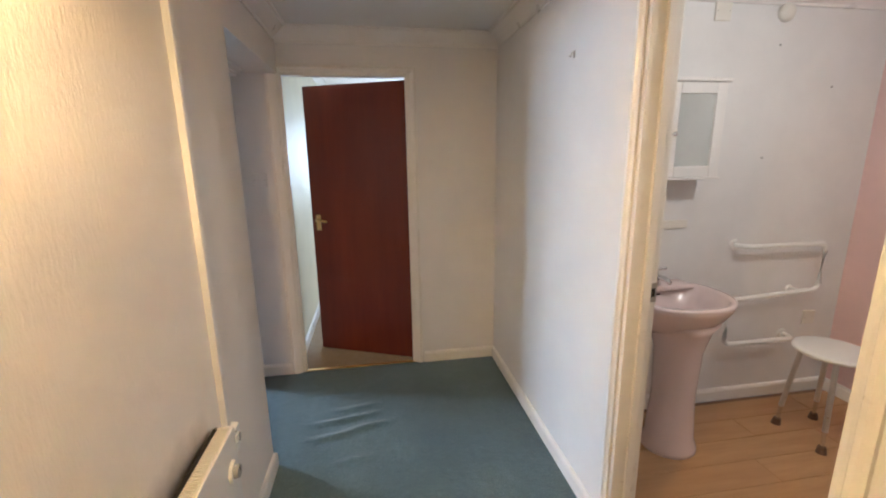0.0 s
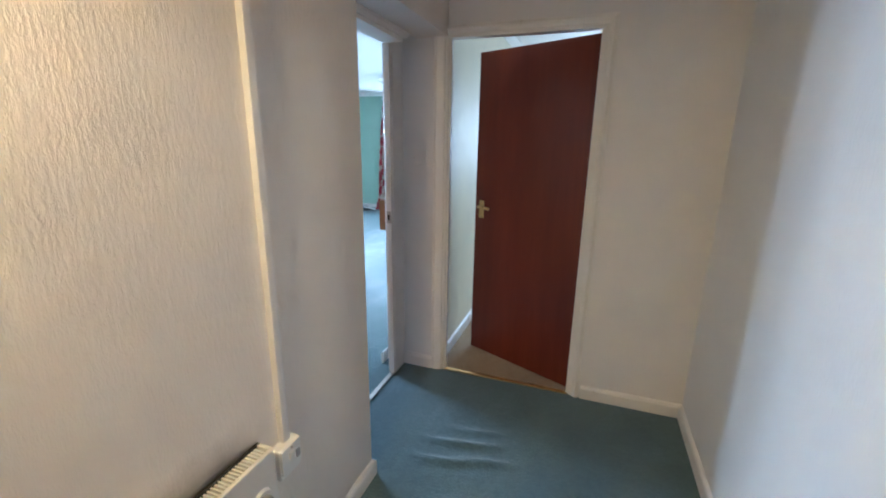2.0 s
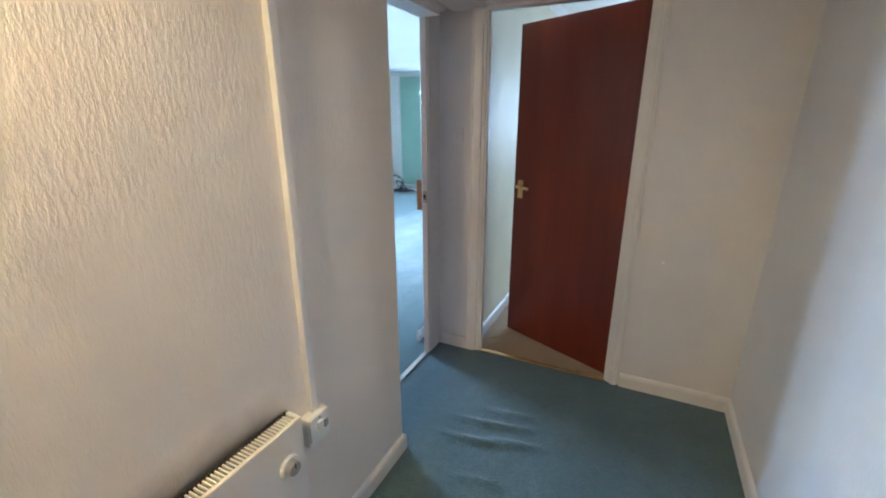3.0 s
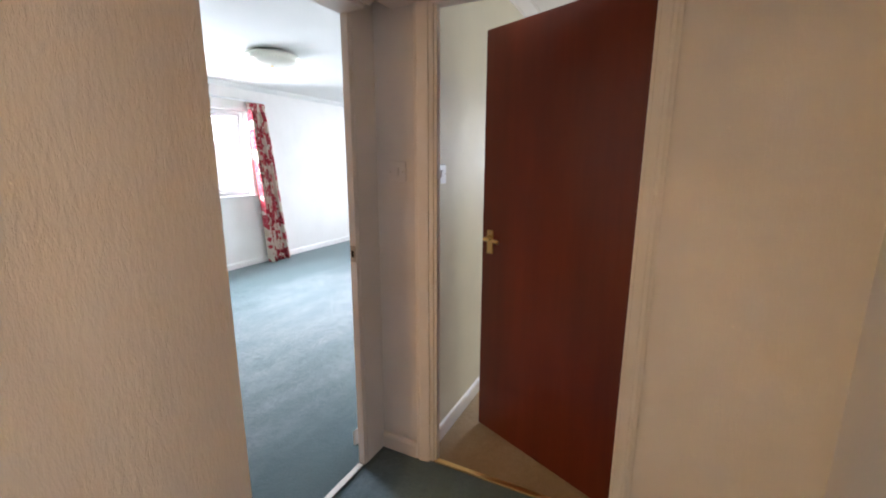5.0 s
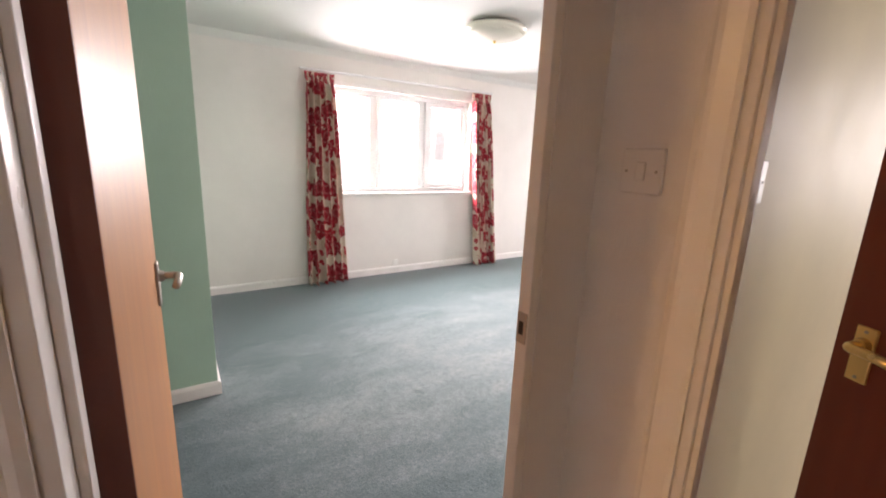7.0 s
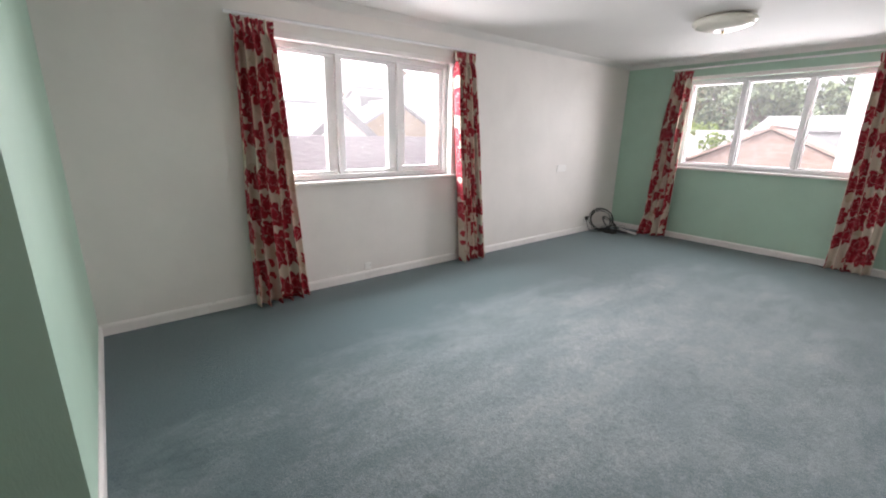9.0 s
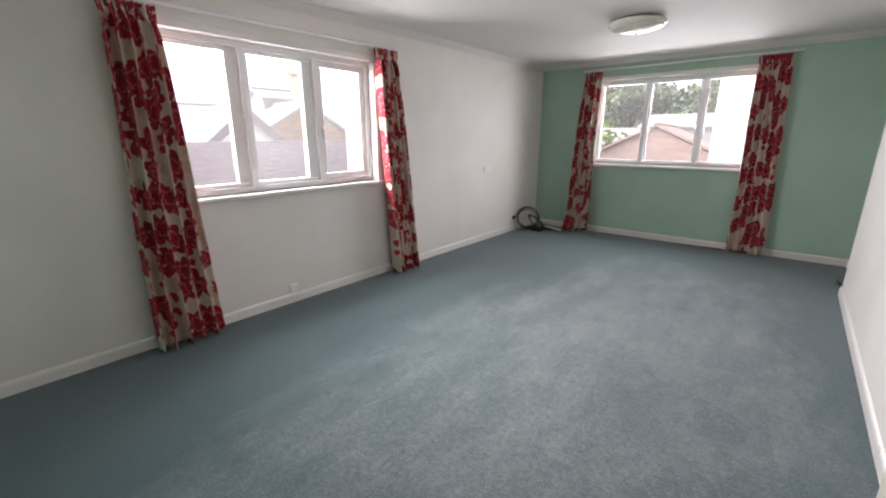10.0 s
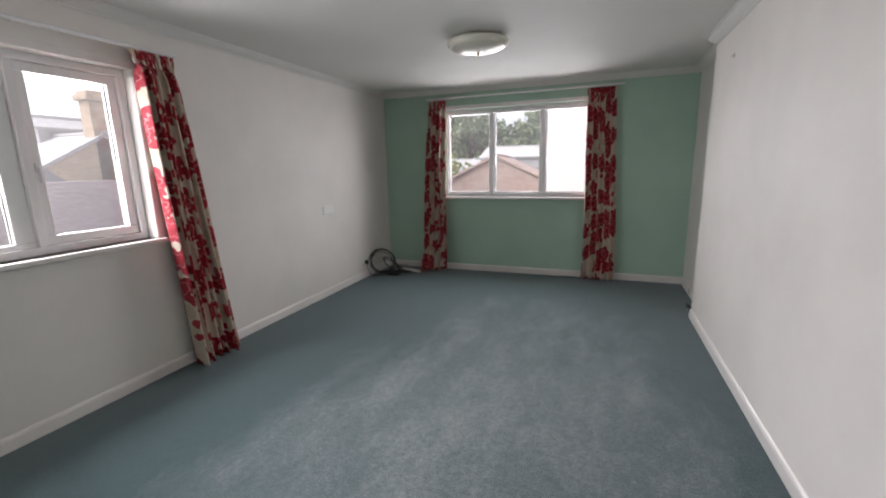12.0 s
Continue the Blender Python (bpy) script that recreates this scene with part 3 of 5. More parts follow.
# ---- doors ----
def door_frame(name, m, width, height, depth, label, keep="", arch=0.048, stop=0.06, kd=0.08, slim=0.0, wide=0.0):
    """A lining with stops and moulded architraves on both faces. Local x across the opening, y through the wall, the near face at y = 0. slim: how far the far jamb is cut back, without an architrave; wide: extra width of the first architrave."""
    fr = new(name)
    fr.matrix_basis = m
    tagged(fr, label, "door frame", kind="structure")
    t = 0.024
    for s, nm in ((0, "jamb"), (1, "jamb")):
        x = 0 if s == 0 else width - t
        part(nm, box((x, 0.002 + slim * s, 0), (x + t, depth - 0.002, height), 0.002), GLOSS, fr)
        if slim and s:
            continue
        sx = t if s == 0 else width - t - 0.012
        part("stop", box((sx, stop, 0), (sx + 0.012, stop + 0.03, height - t), 0.002), GLOSS, fr)
    part("head", box((t, 0.002, height - t), (width - t, depth - 0.002, height), 0.002), GLOSS, fr)
    prof = [(0.006, 0), (0.006, -0.008), (0.016, -0.012), (0.022, -0.018), (arch - 0.016, -0.018), (arch - 0.008, -0.013), (arch, -0.010), (arch, 0)]
    for face in (0, 1):
        def pt(x, d, z):
            return (x, d if face == 0 else depth - d, z)
        for side in (0, 1):
            if slim and side == 1 and face == 0:
                continue
            bm = bmesh.new()
            ends = []
            for z in (0, 1):
                ring = []
                for o, d in prof:
                    x = 0.012 - o - (wide if o > 0.02 else 0) if side == 0 else width - 0.012 + o
                    ring.append(bm.verts.new(pt(x, d, 0 if z == 0 else height - 0.012 + o)))
                ends.append(ring)
            n = len(prof)
            for k in range(n):
                bm.faces.new((ends[0][k], ends[0][(k + 1) % n], ends[1][(k + 1) % n], ends[1][k]))
            bm.faces.new(ends[0])
            bm.faces.new(ends[1])
            bmesh.ops.recalc_face_normals(bm, faces=bm.faces)
            part("architrave", bm, GLOSS, fr)
        bm = bmesh.new()
        ends = [[bm.verts.new(pt(0.012 - o if side == 0 else width - 0.012 + o, d, height - 0.012 + o)) for o, d in prof] for side in (0, 1)]
        for k in range(len(prof)):
            n = len(prof)
            bm.faces.new((ends[0][k], ends[0][(k + 1) % n], ends[1][(k + 1) % n], ends[1][k]))
        bm.faces.new(ends[0])
        bm.faces.new(ends[1])
        bmesh.ops.recalc_face_normals(bm, faces=bm.faces)
        part("architrave", bm, GLOSS, fr)
    if keep:
        x = t if keep == "low" else width - t
        s = 1 if keep == "low" else -1
        bm = box((min(x, x + s * 0.003), kd, 0.985), (max(x, x + s * 0.003), kd + 0.028, 1.055), 0.001)
        part("strike_plate", bm, STEEL, fr, "dull steel strike plate")
        part("strike_hole", box((min(x, x + s * 0.004), kd + 0.008, 1.005), (max(x, x + s * 0.004), kd + 0.021, 1.035)), DARK, fr)
    return fr


def lever(parent, x, face, direction, material, z=1.02, plate=True):
    """A lever handle on a back plate. face: (y of the surface, outward sign); direction: which way along x the lever points."""
    y, s = face
    def yy(d):
        return y + s * d
    h = part("handle", add_box(bmesh.new(), (x - 0.019, min(yy(0), yy(0.007)), z - 0.058), (x + 0.019, max(yy(0), yy(0.007)), z + 0.058), 0.003), material, parent, "back plate with a lever")
    part("lever", sweep(rounded([(x, yy(0.006), z + 0.02), (x, yy(0.05), z + 0.02), (x + direction * 0.04, yy(0.052), z + 0.022), (x + direction * 0.09, yy(0.046), z + 0.014)], 0.018), 0.0095, 10), material, h, smooth=True)
    part("rose", tube((x, yy(0.004), z + 0.02), (x, yy(0.018), z + 0.02), 0.017, 0.013, 20), material, h)
    for dz in (-0.048, 0.048):
        part("screw", tube((x, yy(0.005), z + dz), (x, yy(0.009), z + dz), 0.004, 0.003, 8), STEEL, h)
    return h


def door_leaf(name, m, width, height, material, label, handle, hinge_edge=None):
    """A flush leaf, hinged at local x = 0, its faces at y = 0 and y = -0.04."""
    d = thing(name, (0, 0, 0), label, "door")
    d.matrix_basis = m
    d["kind"] = "structure"
    part("leaf", box((0.002, -0.04, 0.006), (width, 0, height), 0.0015), material, d)
    if hinge_edge:
        part("edge_strip", box((-0.001, -0.0395, 0.008), (0.0025, -0.0005, height - 0.002)), hinge_edge, d, "dark stained hinge edge")
    lever(d, width - 0.055, (0, 1), -1, handle)
    lever(d, width - 0.055, (-0.04, -1), -1, handle)
    part("latch", box((width - 0.001, -0.031, 0.99), (width + 0.002, -0.009, 1.05)), STEEL, d)
    part("latch_bolt", box((width, -0.026, 1.012), (width + 0.011, -0.014, 1.03), 0.003), BRASS, d)
    for z in (0.22, 1.75):
        part("hinge", tube((-0.004, 0.006, z - 0.045), (-0.004, 0.006, z + 0.045), 0.007, n=10), STEEL, d)
    return d


door_frame("door_1", pose(RD[0], HY1, 0), RD[1] - RD[0], RD[2], 0.065, "white gloss door frame round the red-brown door", "low", stop=0.012, kd=0.03, wide=0.022)
# frame of the living room doorway: local x runs along the wall (north to south), y through it to the west
door_frame("door_2", pose(RX, LD[0], 0, 0, 0, 90), LD[1] - LD[0], LD[2], 0.12, "white gloss door frame of the living room", "high", stop=0.05, slim=0.082, kd=0.087)
door_frame("door_3", pose(HX1, BD[1], 0, 0, 0, -90), BD[1] - BD[0], BD[2], 0.11, "cream-white gloss door frame of the bathroom", "low", stop=0.05)
door_frame("door_4", pose(SX, CD[0], 0, 0, 0, 90), CD[1] - CD[0], CD[2], 0.12, "white gloss door frame round the closed cupboard door", "", stop=0.06)
door_leaf("red_door", pose(RD[1] - 0.026, HY1 + 0.064, 0, 0, 0, 180 - 24.3), 0.775, 1.985, MAHOGANY, "dark red-brown mahogany flush door standing ajar", BRASS)
door_leaf("living_door", pose(RX - 0.124, LD[0] + 0.026, 0, 0, 0, 178.2), 0.70, 1.966, OAK, "golden-brown flush door standing wide open", STEEL, MAHOGANY)
door_leaf("cupboard_door", pose(SX - 0.012, CD[1] - 0.027, 0, 0, 0, -90), 0.745, 1.966, OAK, "closed golden-brown flush door in the stub wall", STEEL)

# thresholds
tagged(part("threshold_strip", box((RX - 0.115, LD[0] + 0.03, 0.0), (RX - 0.085, LD[1] - 0.03, 0.006), 0.003), STEEL), "thin dull metal carpet bar across the living doorway", "carpet bar")
tagged(part("threshold_strip", box((RD[0] + 0.03, HY1 + 0.004, 0.0), (RD[1] - 0.03, HY1 + 0.03, 0.006), 0.003), BRASS), "thin brass carpet bar under the red-brown door", "carpet bar")


# ---- windows ----
def window(name, m, width, height, wide, label, tilted=False, thin=0.03):
    """A three-light plastic window. Local x along the wall, y outwards, z up from the bottom of the opening."""
    w = new(name)
    w.matrix_basis = m
    tagged(w, label, "window", kind="structure")
    d0, d1, f = 0.075, 0.145, 0.045
    frame_part = part("window_frame", box((0, d0, 0), (width, d1, f), 0.004), UPVC, w)
    add = [((0, d0, height - f), (width, d1, height)), ((0, d0, f), (f, d1, height - f)), ((width - f, d0, f), (width, d1, height - f))]
    for lo, hi in add:
        part("frame_bar", box(lo, hi, 0.004), UPVC, frame_part)
    edges = [f, *wide, width - f]
    for x in wide:
        part("mullion", box((x - 0.022, d0 - 0.004, f), (x + 0.022, d1, height - f), 0.004), UPVC, frame_part)
    for i, (a, b) in enumerate(zip(edges, edges[1:])):
        a2, b2 = a + (0.022 if i else 0), b - (0.022 if i < len(edges) - 2 else 0)
        s = 0.052 if tilted and i == 2 else thin
        sash = part("sash", box((a2, d0 + 0.022, f), (b2, d1 - 0.01, f + s), 0.006), UPVC, w)
        part("sash_bar", box((a2, d0 + 0.022, height - f - s), (b2, d1 - 0.01, height - f), 0.006), UPVC, sash)
        part("sash_bar", box((a2, d0 + 0.022, f + s), (a2 + s, d1 - 0.01, height - f - s), 0.006), UPVC, sash)
        wider = s + (0.06 if tilted and i < 2 else 0)
        part("sash_bar", box((b2 - wider, d0 + 0.022, f + s), (b2, d1 - 0.01, height - f - s), 0.006), UPVC, sash)
        for lo, hi in (((a2 + s, d0 + 0.05, f + s), (a2 + s + 0.006, d0 + 0.062, height - f - s)), ((b2 - wider - 0.006, d0 + 0.05, f + s), (b2 - wider, d0 + 0.062, height - f - s))):
            part("gasket", box(lo, hi), GREY_PLASTIC, sash, "grey rubber glazing gasket")
        pane = part("pane", box((a2 + s, d0 + 0.055, f + s), (b2 - wider, d0 + 0.059, height - f - s)), GLASS, w)
        pane.visible_shadow = False
        if i != 1 or not tilted:
            h = part("window_handle", box((a2 + 0.012, d0 + 0.004, height * 0.42), (a2 + 0.03, d0 + 0.024, height * 0.42 + 0.05), 0.004), UPVC, sash)
            part("handle_grip", box((a2 + 0.014, d0 - 0.014, height * 0.42 - 0.06), (a2 + 0.028, d0 + 0.004, height * 0.42 + 0.03), 0.005), UPVC, sash)
    part("window_sill", box((-0.05, -0.05, -0.028), (width + 0.05, 0.078, 0.0), 0.006), GLOSS, w, "white gloss sill board")
    part("outer_sill", box((-0.02, 0.15, -0.05), (width + 0.02, 0.32, -0.01), 0.004), STONE, w)
    for lo, hi in (((-0.045, -0.012, 0.0), (0.0, 0.0, height)), ((width, -0.012, 0.0), (width + 0.045, 0.0, height)), ((-0.045, -0.012, height), (width + 0.045, 0.0, height + 0.045))):
        part("casing", box(lo, hi, 0.004), GLOSS, w)
    return w


window("window_1", pose(LX0, W1[0], W1[2], 0, 0, 90), W1[1] - W1[0], W1[3] - W1[2], (0.655, 1.265), "white plastic three-light window over rooftops", True)
window("window_2", pose(W2[0], LY1, W2[2]), W2[1] - W2[0], W2[3] - W2[2], (0.643, 1.283), "white plastic three-light window over gardens", False, 0.02)
window("window_3", pose(-0.1, 6.2, 0.9), 1.6, 1.2, (0.8,), "white plastic window of the back room")


# ---- curtains ----
def curtain(m, top, bottom, z_top, label, folds, seed, flare=0.0):
    """A pleated curtain: local x along the wall (top and bottom spans), y out of the wall, hung down from z_top to the floor."""
    rnd = random.Random(seed)
    c = thing("curtain", (0, 0, 0), label, "curtain", "floral curtains")
    c.matrix_basis = m
    ph = [rnd.uniform(-0.5, 0.5) for _ in range(folds * 2 + 2)]
    cols, rows = folds * 14, 60
    bm = bmesh.new()
    uv = bm.loops.layers.uv.new("UVMap")
    grid = []
    sheet = (bottom[1] - bottom[0]) * 2.7
    for j in range(rows + 1):
        v = j / rows
        z = 0.012 + (z_top - 0.012) * (1 - v)
        e = v ** 0.85
        a, b = top[0] * (1 - e) + bottom[0] * e, top[1] * (1 - e) + bottom[1] * e
        line = []
        for i in range(cols + 1):
            u = i / cols
            p = u * folds * 2 * math.pi
            k = u * folds
            soft = ph[int(k)] * (1 - k % 1) + ph[int(k) + 1] * (k % 1)
            p += soft * (0.4 + 1.6 * v)
            amp = (0.046 + 0.008 * v) * (1 + 0.8 * soft)
            if z_top - z < 0.075:
                p *= 2
                amp = 0.016
            # gathered under the heading tape, then falling free
            neck = math.exp(-((z_top - z - 0.09) / 0.05) ** 2)
            amp *= 1 - 0.35 * neck
            y = 0.078 + 0.05 * v + amp * math.sin(p) + 0.010 * math.sin(p * 0.5 + 6 * v + seed)
            x = a + (b - a) * (0.5 + (u - 0.5) * (1 - 0.08 * neck)) + 0.020 * math.cos(p) * (0.5 + 0.2 * v) + 0.010 * math.sin(5 * v + seed)
            y += flare * max(0, v - 0.86) * 3 * (1 - u)
            line.append(bm.verts.new((x, y, z + 0.006 * math.sin(p * 0.5 + seed) * v)))
        grid.append(line)
    for j in range(rows):
        for i in range(cols):
            f = bm.faces.new((grid[j][i], grid[j][i + 1], grid[j + 1][i + 1], grid[j + 1][i]))
            for lp, (ii, jj) in zip(f.loops, ((i, j), (i + 1, j), (i + 1, j + 1), (i, j + 1))):
                lp[uv].uv = (ii / cols * sheet + seed * 0.37, (1 - jj / rows) * z_top)
    cloth = part("cloth", bm, CLOTH, c, smooth=True)
    so = cloth.modifiers.new("thickness", "SOLIDIFY")
    so.thickness = 0.003
    hooks = folds * 2
    for k in range(hooks):
        x = top[0] + (top[1] - top[0]) * (k + 0.5) / hooks
        part("hook", tube((x, 0.045, z_top - 0.01), (x, 0.045, z_top + 0.025), 0.003, n=6), WHITE_PLASTIC, c)
    return c


# west window: local x runs south to north when turned by 90 degrees, local y points back to the room after mirroring by the turn
def west(x_off=0.0):
    return Matrix(((0, 1, 0, LX0 + x_off), (1, 0, 0, 0), (0, 0, 1, 0), (0, 0, 0, 1)))


def north():
    return Matrix(((1, 0, 0, 0), (0, -1, 0, LY1), (0, 0, 1, 0), (0, 0, 0, 1)))


curtain(west(), (3.02, 3.30), (3.00, 3.42), 2.12, "cream curtain with red poppies beside the rooftop window", 5, 1)
curtain(west(), (5.01, 5.27), (5.14, 5.47), 2.14, "cream curtain with red poppies beside the rooftop window", 5, 2)
curtain(north(), (-3.64, -3.42), (-3.78, -3.44), 2.21, "cream curtain with red poppies, its hem kicked out over cables", 4, 3, 0.35)
curtain(north(), (-1.70, -1.40), (-1.71, -1.34), 2.22, "wide cream curtain with red poppies beside the garden window", 5, 4)


def curtain_rail(name, a, b, wall_dir):
    r = thing(name, (0, 0, 0), "slim white curtain track above the window", "curtain rail")
    a, b, o = Vector(a), Vector(b), Vector(wall_dir)
    part("track", sweep([a, (a + b) / 2, b], 0.012, 8), UPVC, r)
    for k in range(4):
        p = a.lerp(b, (k + 0.3) / 3.6)
        part("bracket", tube(p, p - o * 0.05, 0.007, n=8), UPVC, r)
    return r


curtain_rail("curtain_rail", (LX0 + 0.05, 3.0, 2.145), (LX0 + 0.05, 5.34, 2.165), (1, 0, 0))
curtain_rail("curtain_rail", (-3.68, LY1 - 0.05, 2.235), (-1.32, LY1 - 0.05, 2.245), (0, -1, 0))


# ---- ceiling lamp ----
def ceiling_lamp(place):
    l = thing("ceiling_lamp", place, "round opal glass ceiling lamp, switched off", "lamp")
    part("base", lathe([(0.17, 0.0), (0.172, -0.01), (0.165, -0.022), (0.10, -0.03)]), STEEL, l, "bronze-grey base plate", True)
    rim = []
    shade = lathe([(0.225, -0.028), (0.238, -0.04), (0.236, -0.055), (0.20, -0.082), (0.14, -0.102), (0.07, -0.112), (0.012, -0.115)], 60)
    part("shade", shade, FROSTED, l, smooth=True).location = (0, 0, 0.006)
    for k in range(48):
        a = 6.28319 * k / 48
        rim.append(part("rib", tube((0.232 * math.cos(a), 0.232 * math.sin(a), -0.030), (0.205 * math.cos(a), 0.205 * math.sin(a), -0.074), 0.006, n=6), FROSTED, l))
    part("finial", lathe([(0.004, -0.129), (0.010, -0.124), (0.012, -0.116), (0.006, -0.108)], 12), BRASS, l, smooth=True)
    return l


first_lamp = ceiling_lamp((-2.46, 6.46, LCEIL))
copy_thing(first_lamp, pose(-2.66, 4.03, LCEIL))


# ---- electrics ----
def face_plate(name, m, w, h, label, kind, material=WHITE_PLASTIC):
    """A wall plate: local x across, y out of the wall."""
    p = thing(name, (0, 0, 0), label, "switch" if "switch" in name else "socket")
    p.matrix_basis = m
    part("plate", box((-w / 2, 0, -h / 2), (w / 2, 0.009, h / 2), 0.003), material, p)
    if kind == "switch":
        part("rocker", box((-0.010, 0.008, -0.018), (0.010, 0.014, 0.018), 0.003), material, p)
    elif kind == "socket":
        for dx in ((-w / 4, w / 4) if w > 0.1 else (0,)):
            for px, pz, sx, sz in ((0, 0.012, 0.003, 0.004), (-0.011, -0.012, 0.004, 0.002), (0.011, -0.012, 0.004, 0.002)):
                part("pin_hole", box((dx + px - sx, 0.0085, pz - sz), (dx + px + sx, 0.0096, pz + sz)), DARK, p)
            part("rocker", box((dx - 0.02, 0.008, 0.024), (dx - 0.006, 0.012, 0.036), 0.001), material, p)
    for dx in (-w * 0.36, w * 0.36):
        part("screw", tube((dx, 0.008, 0), (dx, 0.0105, 0), 0.003, n=8), STEEL, p)
    return p


SOUTHWARD = Matrix.Rotation(math.pi, 4, "Z")
face_plate("light_switch", Matrix.Translation((-0.465, HY1, 1.36)) @ SOUTHWARD, 0.086, 0.086, "white light switch on the narrow pier", "switch", HALL_PLAIN)
face_plate("light_switch", pose(-0.35, 2.845, 1.348, 0, 0, -90), 0.086, 0.086, "bright white light switch inside the back room", "switch")
face_plate("wall_socket", west() @ pose(6.99, 0, 0.95), 0.19, 0.086, "white double aerial socket on the wall", "plain")
face_plate("wall_socket", west() @ pose(4.06, 0, 0.125), 0.07, 0.065, "small telephone socket above the skirting", "plain")
face_plate("wall_socket", west() @ pose(7.72, 0, 0.16), 0.146, 0.086, "white double socket behind tangled cables", "socket")
face_plate("wall_socket", pose(SX, 1.985, 0.045, 0, 0, -90), 0.03, 0.03, "tiny cable outlet on the skirting", "plain")


def plug(place, label):
    p = thing("plug", place, label, "plug")
    part("body", box((0.009, -0.026, -0.025), (0.045, 0.026, 0.025), 0.009, 3), BLACK_RUBBER, p)
    part("flex_grip", tube((0.03, 0, -0.02), (0.034, 0, -0.05), 0.006, 0.004, 10), BLACK_RUBBER, p)
    return p


plug((LX0, 7.69, 0.20), "black mains plug in the wall socket")


def cable(name, pts, r, material, label):
    return tagged(part(name, sweep(rounded(pts, 0.05, 5), r, 6), material, smooth=True), label, "cable")


def coil(name, centre, rx, rz, tilt, turns, material, label, seed):
    rnd = random.Random(seed)
    pts = []
    for k in range(turns * 22):
        a = 6.28319 * k / 22
        w = 1 + 0.12 * math.sin(a * 0.37 + seed) + rnd.uniform(-0.012, 0.012)
        p = Vector((rx * w * math.cos(a), 0.010 * math.sin(a * 0.31 + seed), rz * w * math.sin(a)))
        pts.append(Vector(centre) + Euler(tilt).to_matrix() @ p)
    low = min(p.z for p in pts)
    if low < 0.006:
        pts = [Vector((p.x, p.y, p.z + 0.006 - low)) for p in pts]
    return tagged(part(name, sweep(pts, 0.0055, 6), material, smooth=True), label, "cable")


coil("cable_coil", (-4.16, 7.84, 0.16), 0.155, 0.165, (0.2, 0, 0.35), 4, BLACK_RUBBER, "standing loop of black cable leaning in the corner", 2)
coil("cable_coil", (-4.08, 7.95, 0.12), 0.15, 0.12, (0.6, 0, -0.5), 3, BLACK_RUBBER, "second slanting loop of black cable in the corner", 21)
coil("cable_coil", (-4.00, 7.96, 0.03), 0.19, 0.09, (1.35, 0, 0.2), 6, BLACK_RUBBER, "flat tangle of black cable on the carpet", 5)
coil("cable_coil", (-3.84, 8.06, 0.03), 0.14, 0.08, (1.3, 0, -0.4), 6, WHITE_PLASTIC, "loose tangle of white cable on the carpet", 8)
coil("cable_coil", (-4.05, 8.02, 0.06), 0.16, 0.07, (0.9, 0, 0.9), 2, GREY_PLASTIC, "loose grey aerial cable over the tangle", 11)
cable("mains_cable", [(LX0 + 0.034, 7.69, 0.15), (LX0 + 0.05, 7.70, 0.06), (LX0 + 0.09, 7.74, 0.008), (-4.10, 7.86, 0.008), (-3.95, 7.95, 0.012)], 0.004, BLACK_RUBBER, "black mains cable falling from the plug")
tagged(part("adaptor_box", box((-4.10, 7.84, 0.0), (-3.94, 7.93, 0.036), 0.01, 3), BLACK_RUBBER), "black power adaptor under the cables", "adaptor")
cable("white_cable", [(-4.2, 8.25, 0.10), (-3.95, 8.33, 0.07), (-3.75, 8.38, 0.07), (-3.45, 8.385, 0.012)], 0.003, WHITE_PLASTIC, "thin white cable running along the mint wall")
cable("floor_cable", [(-2.2, 8.37, 0.006), (-2.0, 8.35, 0.006), (-1.85, 8.39, 0.006), (-1.7, 8.36, 0.006)], 0.0045, BLACK_RUBBER, "short black cable lying by the skirting")
cable("cut_cable", [(LX1 - 0.012, 7.24, 0.0), (LX1 - 0.012, 7.25, 0.10), (LX1 - 0.03, 7.26, 0.115), (LX1 - 0.05, 7.22, 0.10)], 0.005, BLACK_RUBBER, "cut cable end sticking up at the wall corner")


# ---- heaters ----
def hall_heater():
    h = thing("panel_heater", (HX0, 0.0, 0.0), "white wall panel heater with a slotted top", "heater")
    y0, y1, z0, z1 = 0.42, 1.09, 0.22, 0.665
    part("front_panel", box((0.062, y0, z0), (0.075, y1, z1), 0.004), HEATER_WHITE, h)
    part("back_panel", box((0.012, y0, z0), (0.02, y1, z1 - 0.005)), DARK, h)
    part("side_panel", box((0.02, y1 - 0.012, z0), (0.064, y1, z1), 0.002), HEATER_WHITE, h)
    part("side_panel", box((0.02, y0, z0), (0.064, y0 + 0.012, z1), 0.002), HEATER_WHITE, h)
    part("top_edge", box((0.018, y0, z1 - 0.006), (0.028, y1, z1), 0.001), DARK, h)
    n = 62
    for k in range(n):
        y = y0 + 0.014 + (y1 - y0 - 0.03) * k / n
        part("slat", box((0.027, y, z1 - 0.01), (0.063, y + 0.0042, z1 - 0.001)), HEATER_WHITE, h)
    dial = part("dial", tube((0.075, y1 - 0.062, z1 - 0.118), (0.084, y1 - 0.062, z1 - 0.118), 0.034, 0.030, 32), HEATER_WHITE, h, "round thermostat ring")
    part("knob", tube((0.083, y1 - 0.062, z1 - 0.118), (0.098, y1 - 0.062, z1 - 0.118), 0.022, 0.019, 32), GREY_PLASTIC, dial, "grey thermostat knob")
    part("pointer", box((0.098, y1 - 0.064, z1 - 0.116), (0.0995, y1 - 0.060, z1 - 0.100)), DARK, dial)
    for yy in (y0 + 0.12, y1 - 0.12):
        part("bracket", box((0, yy - 0.015, z0 + 0.05), (0.013, yy + 0.015, z1 - 0.06)), STEEL, h)
    return h


hall_heater()


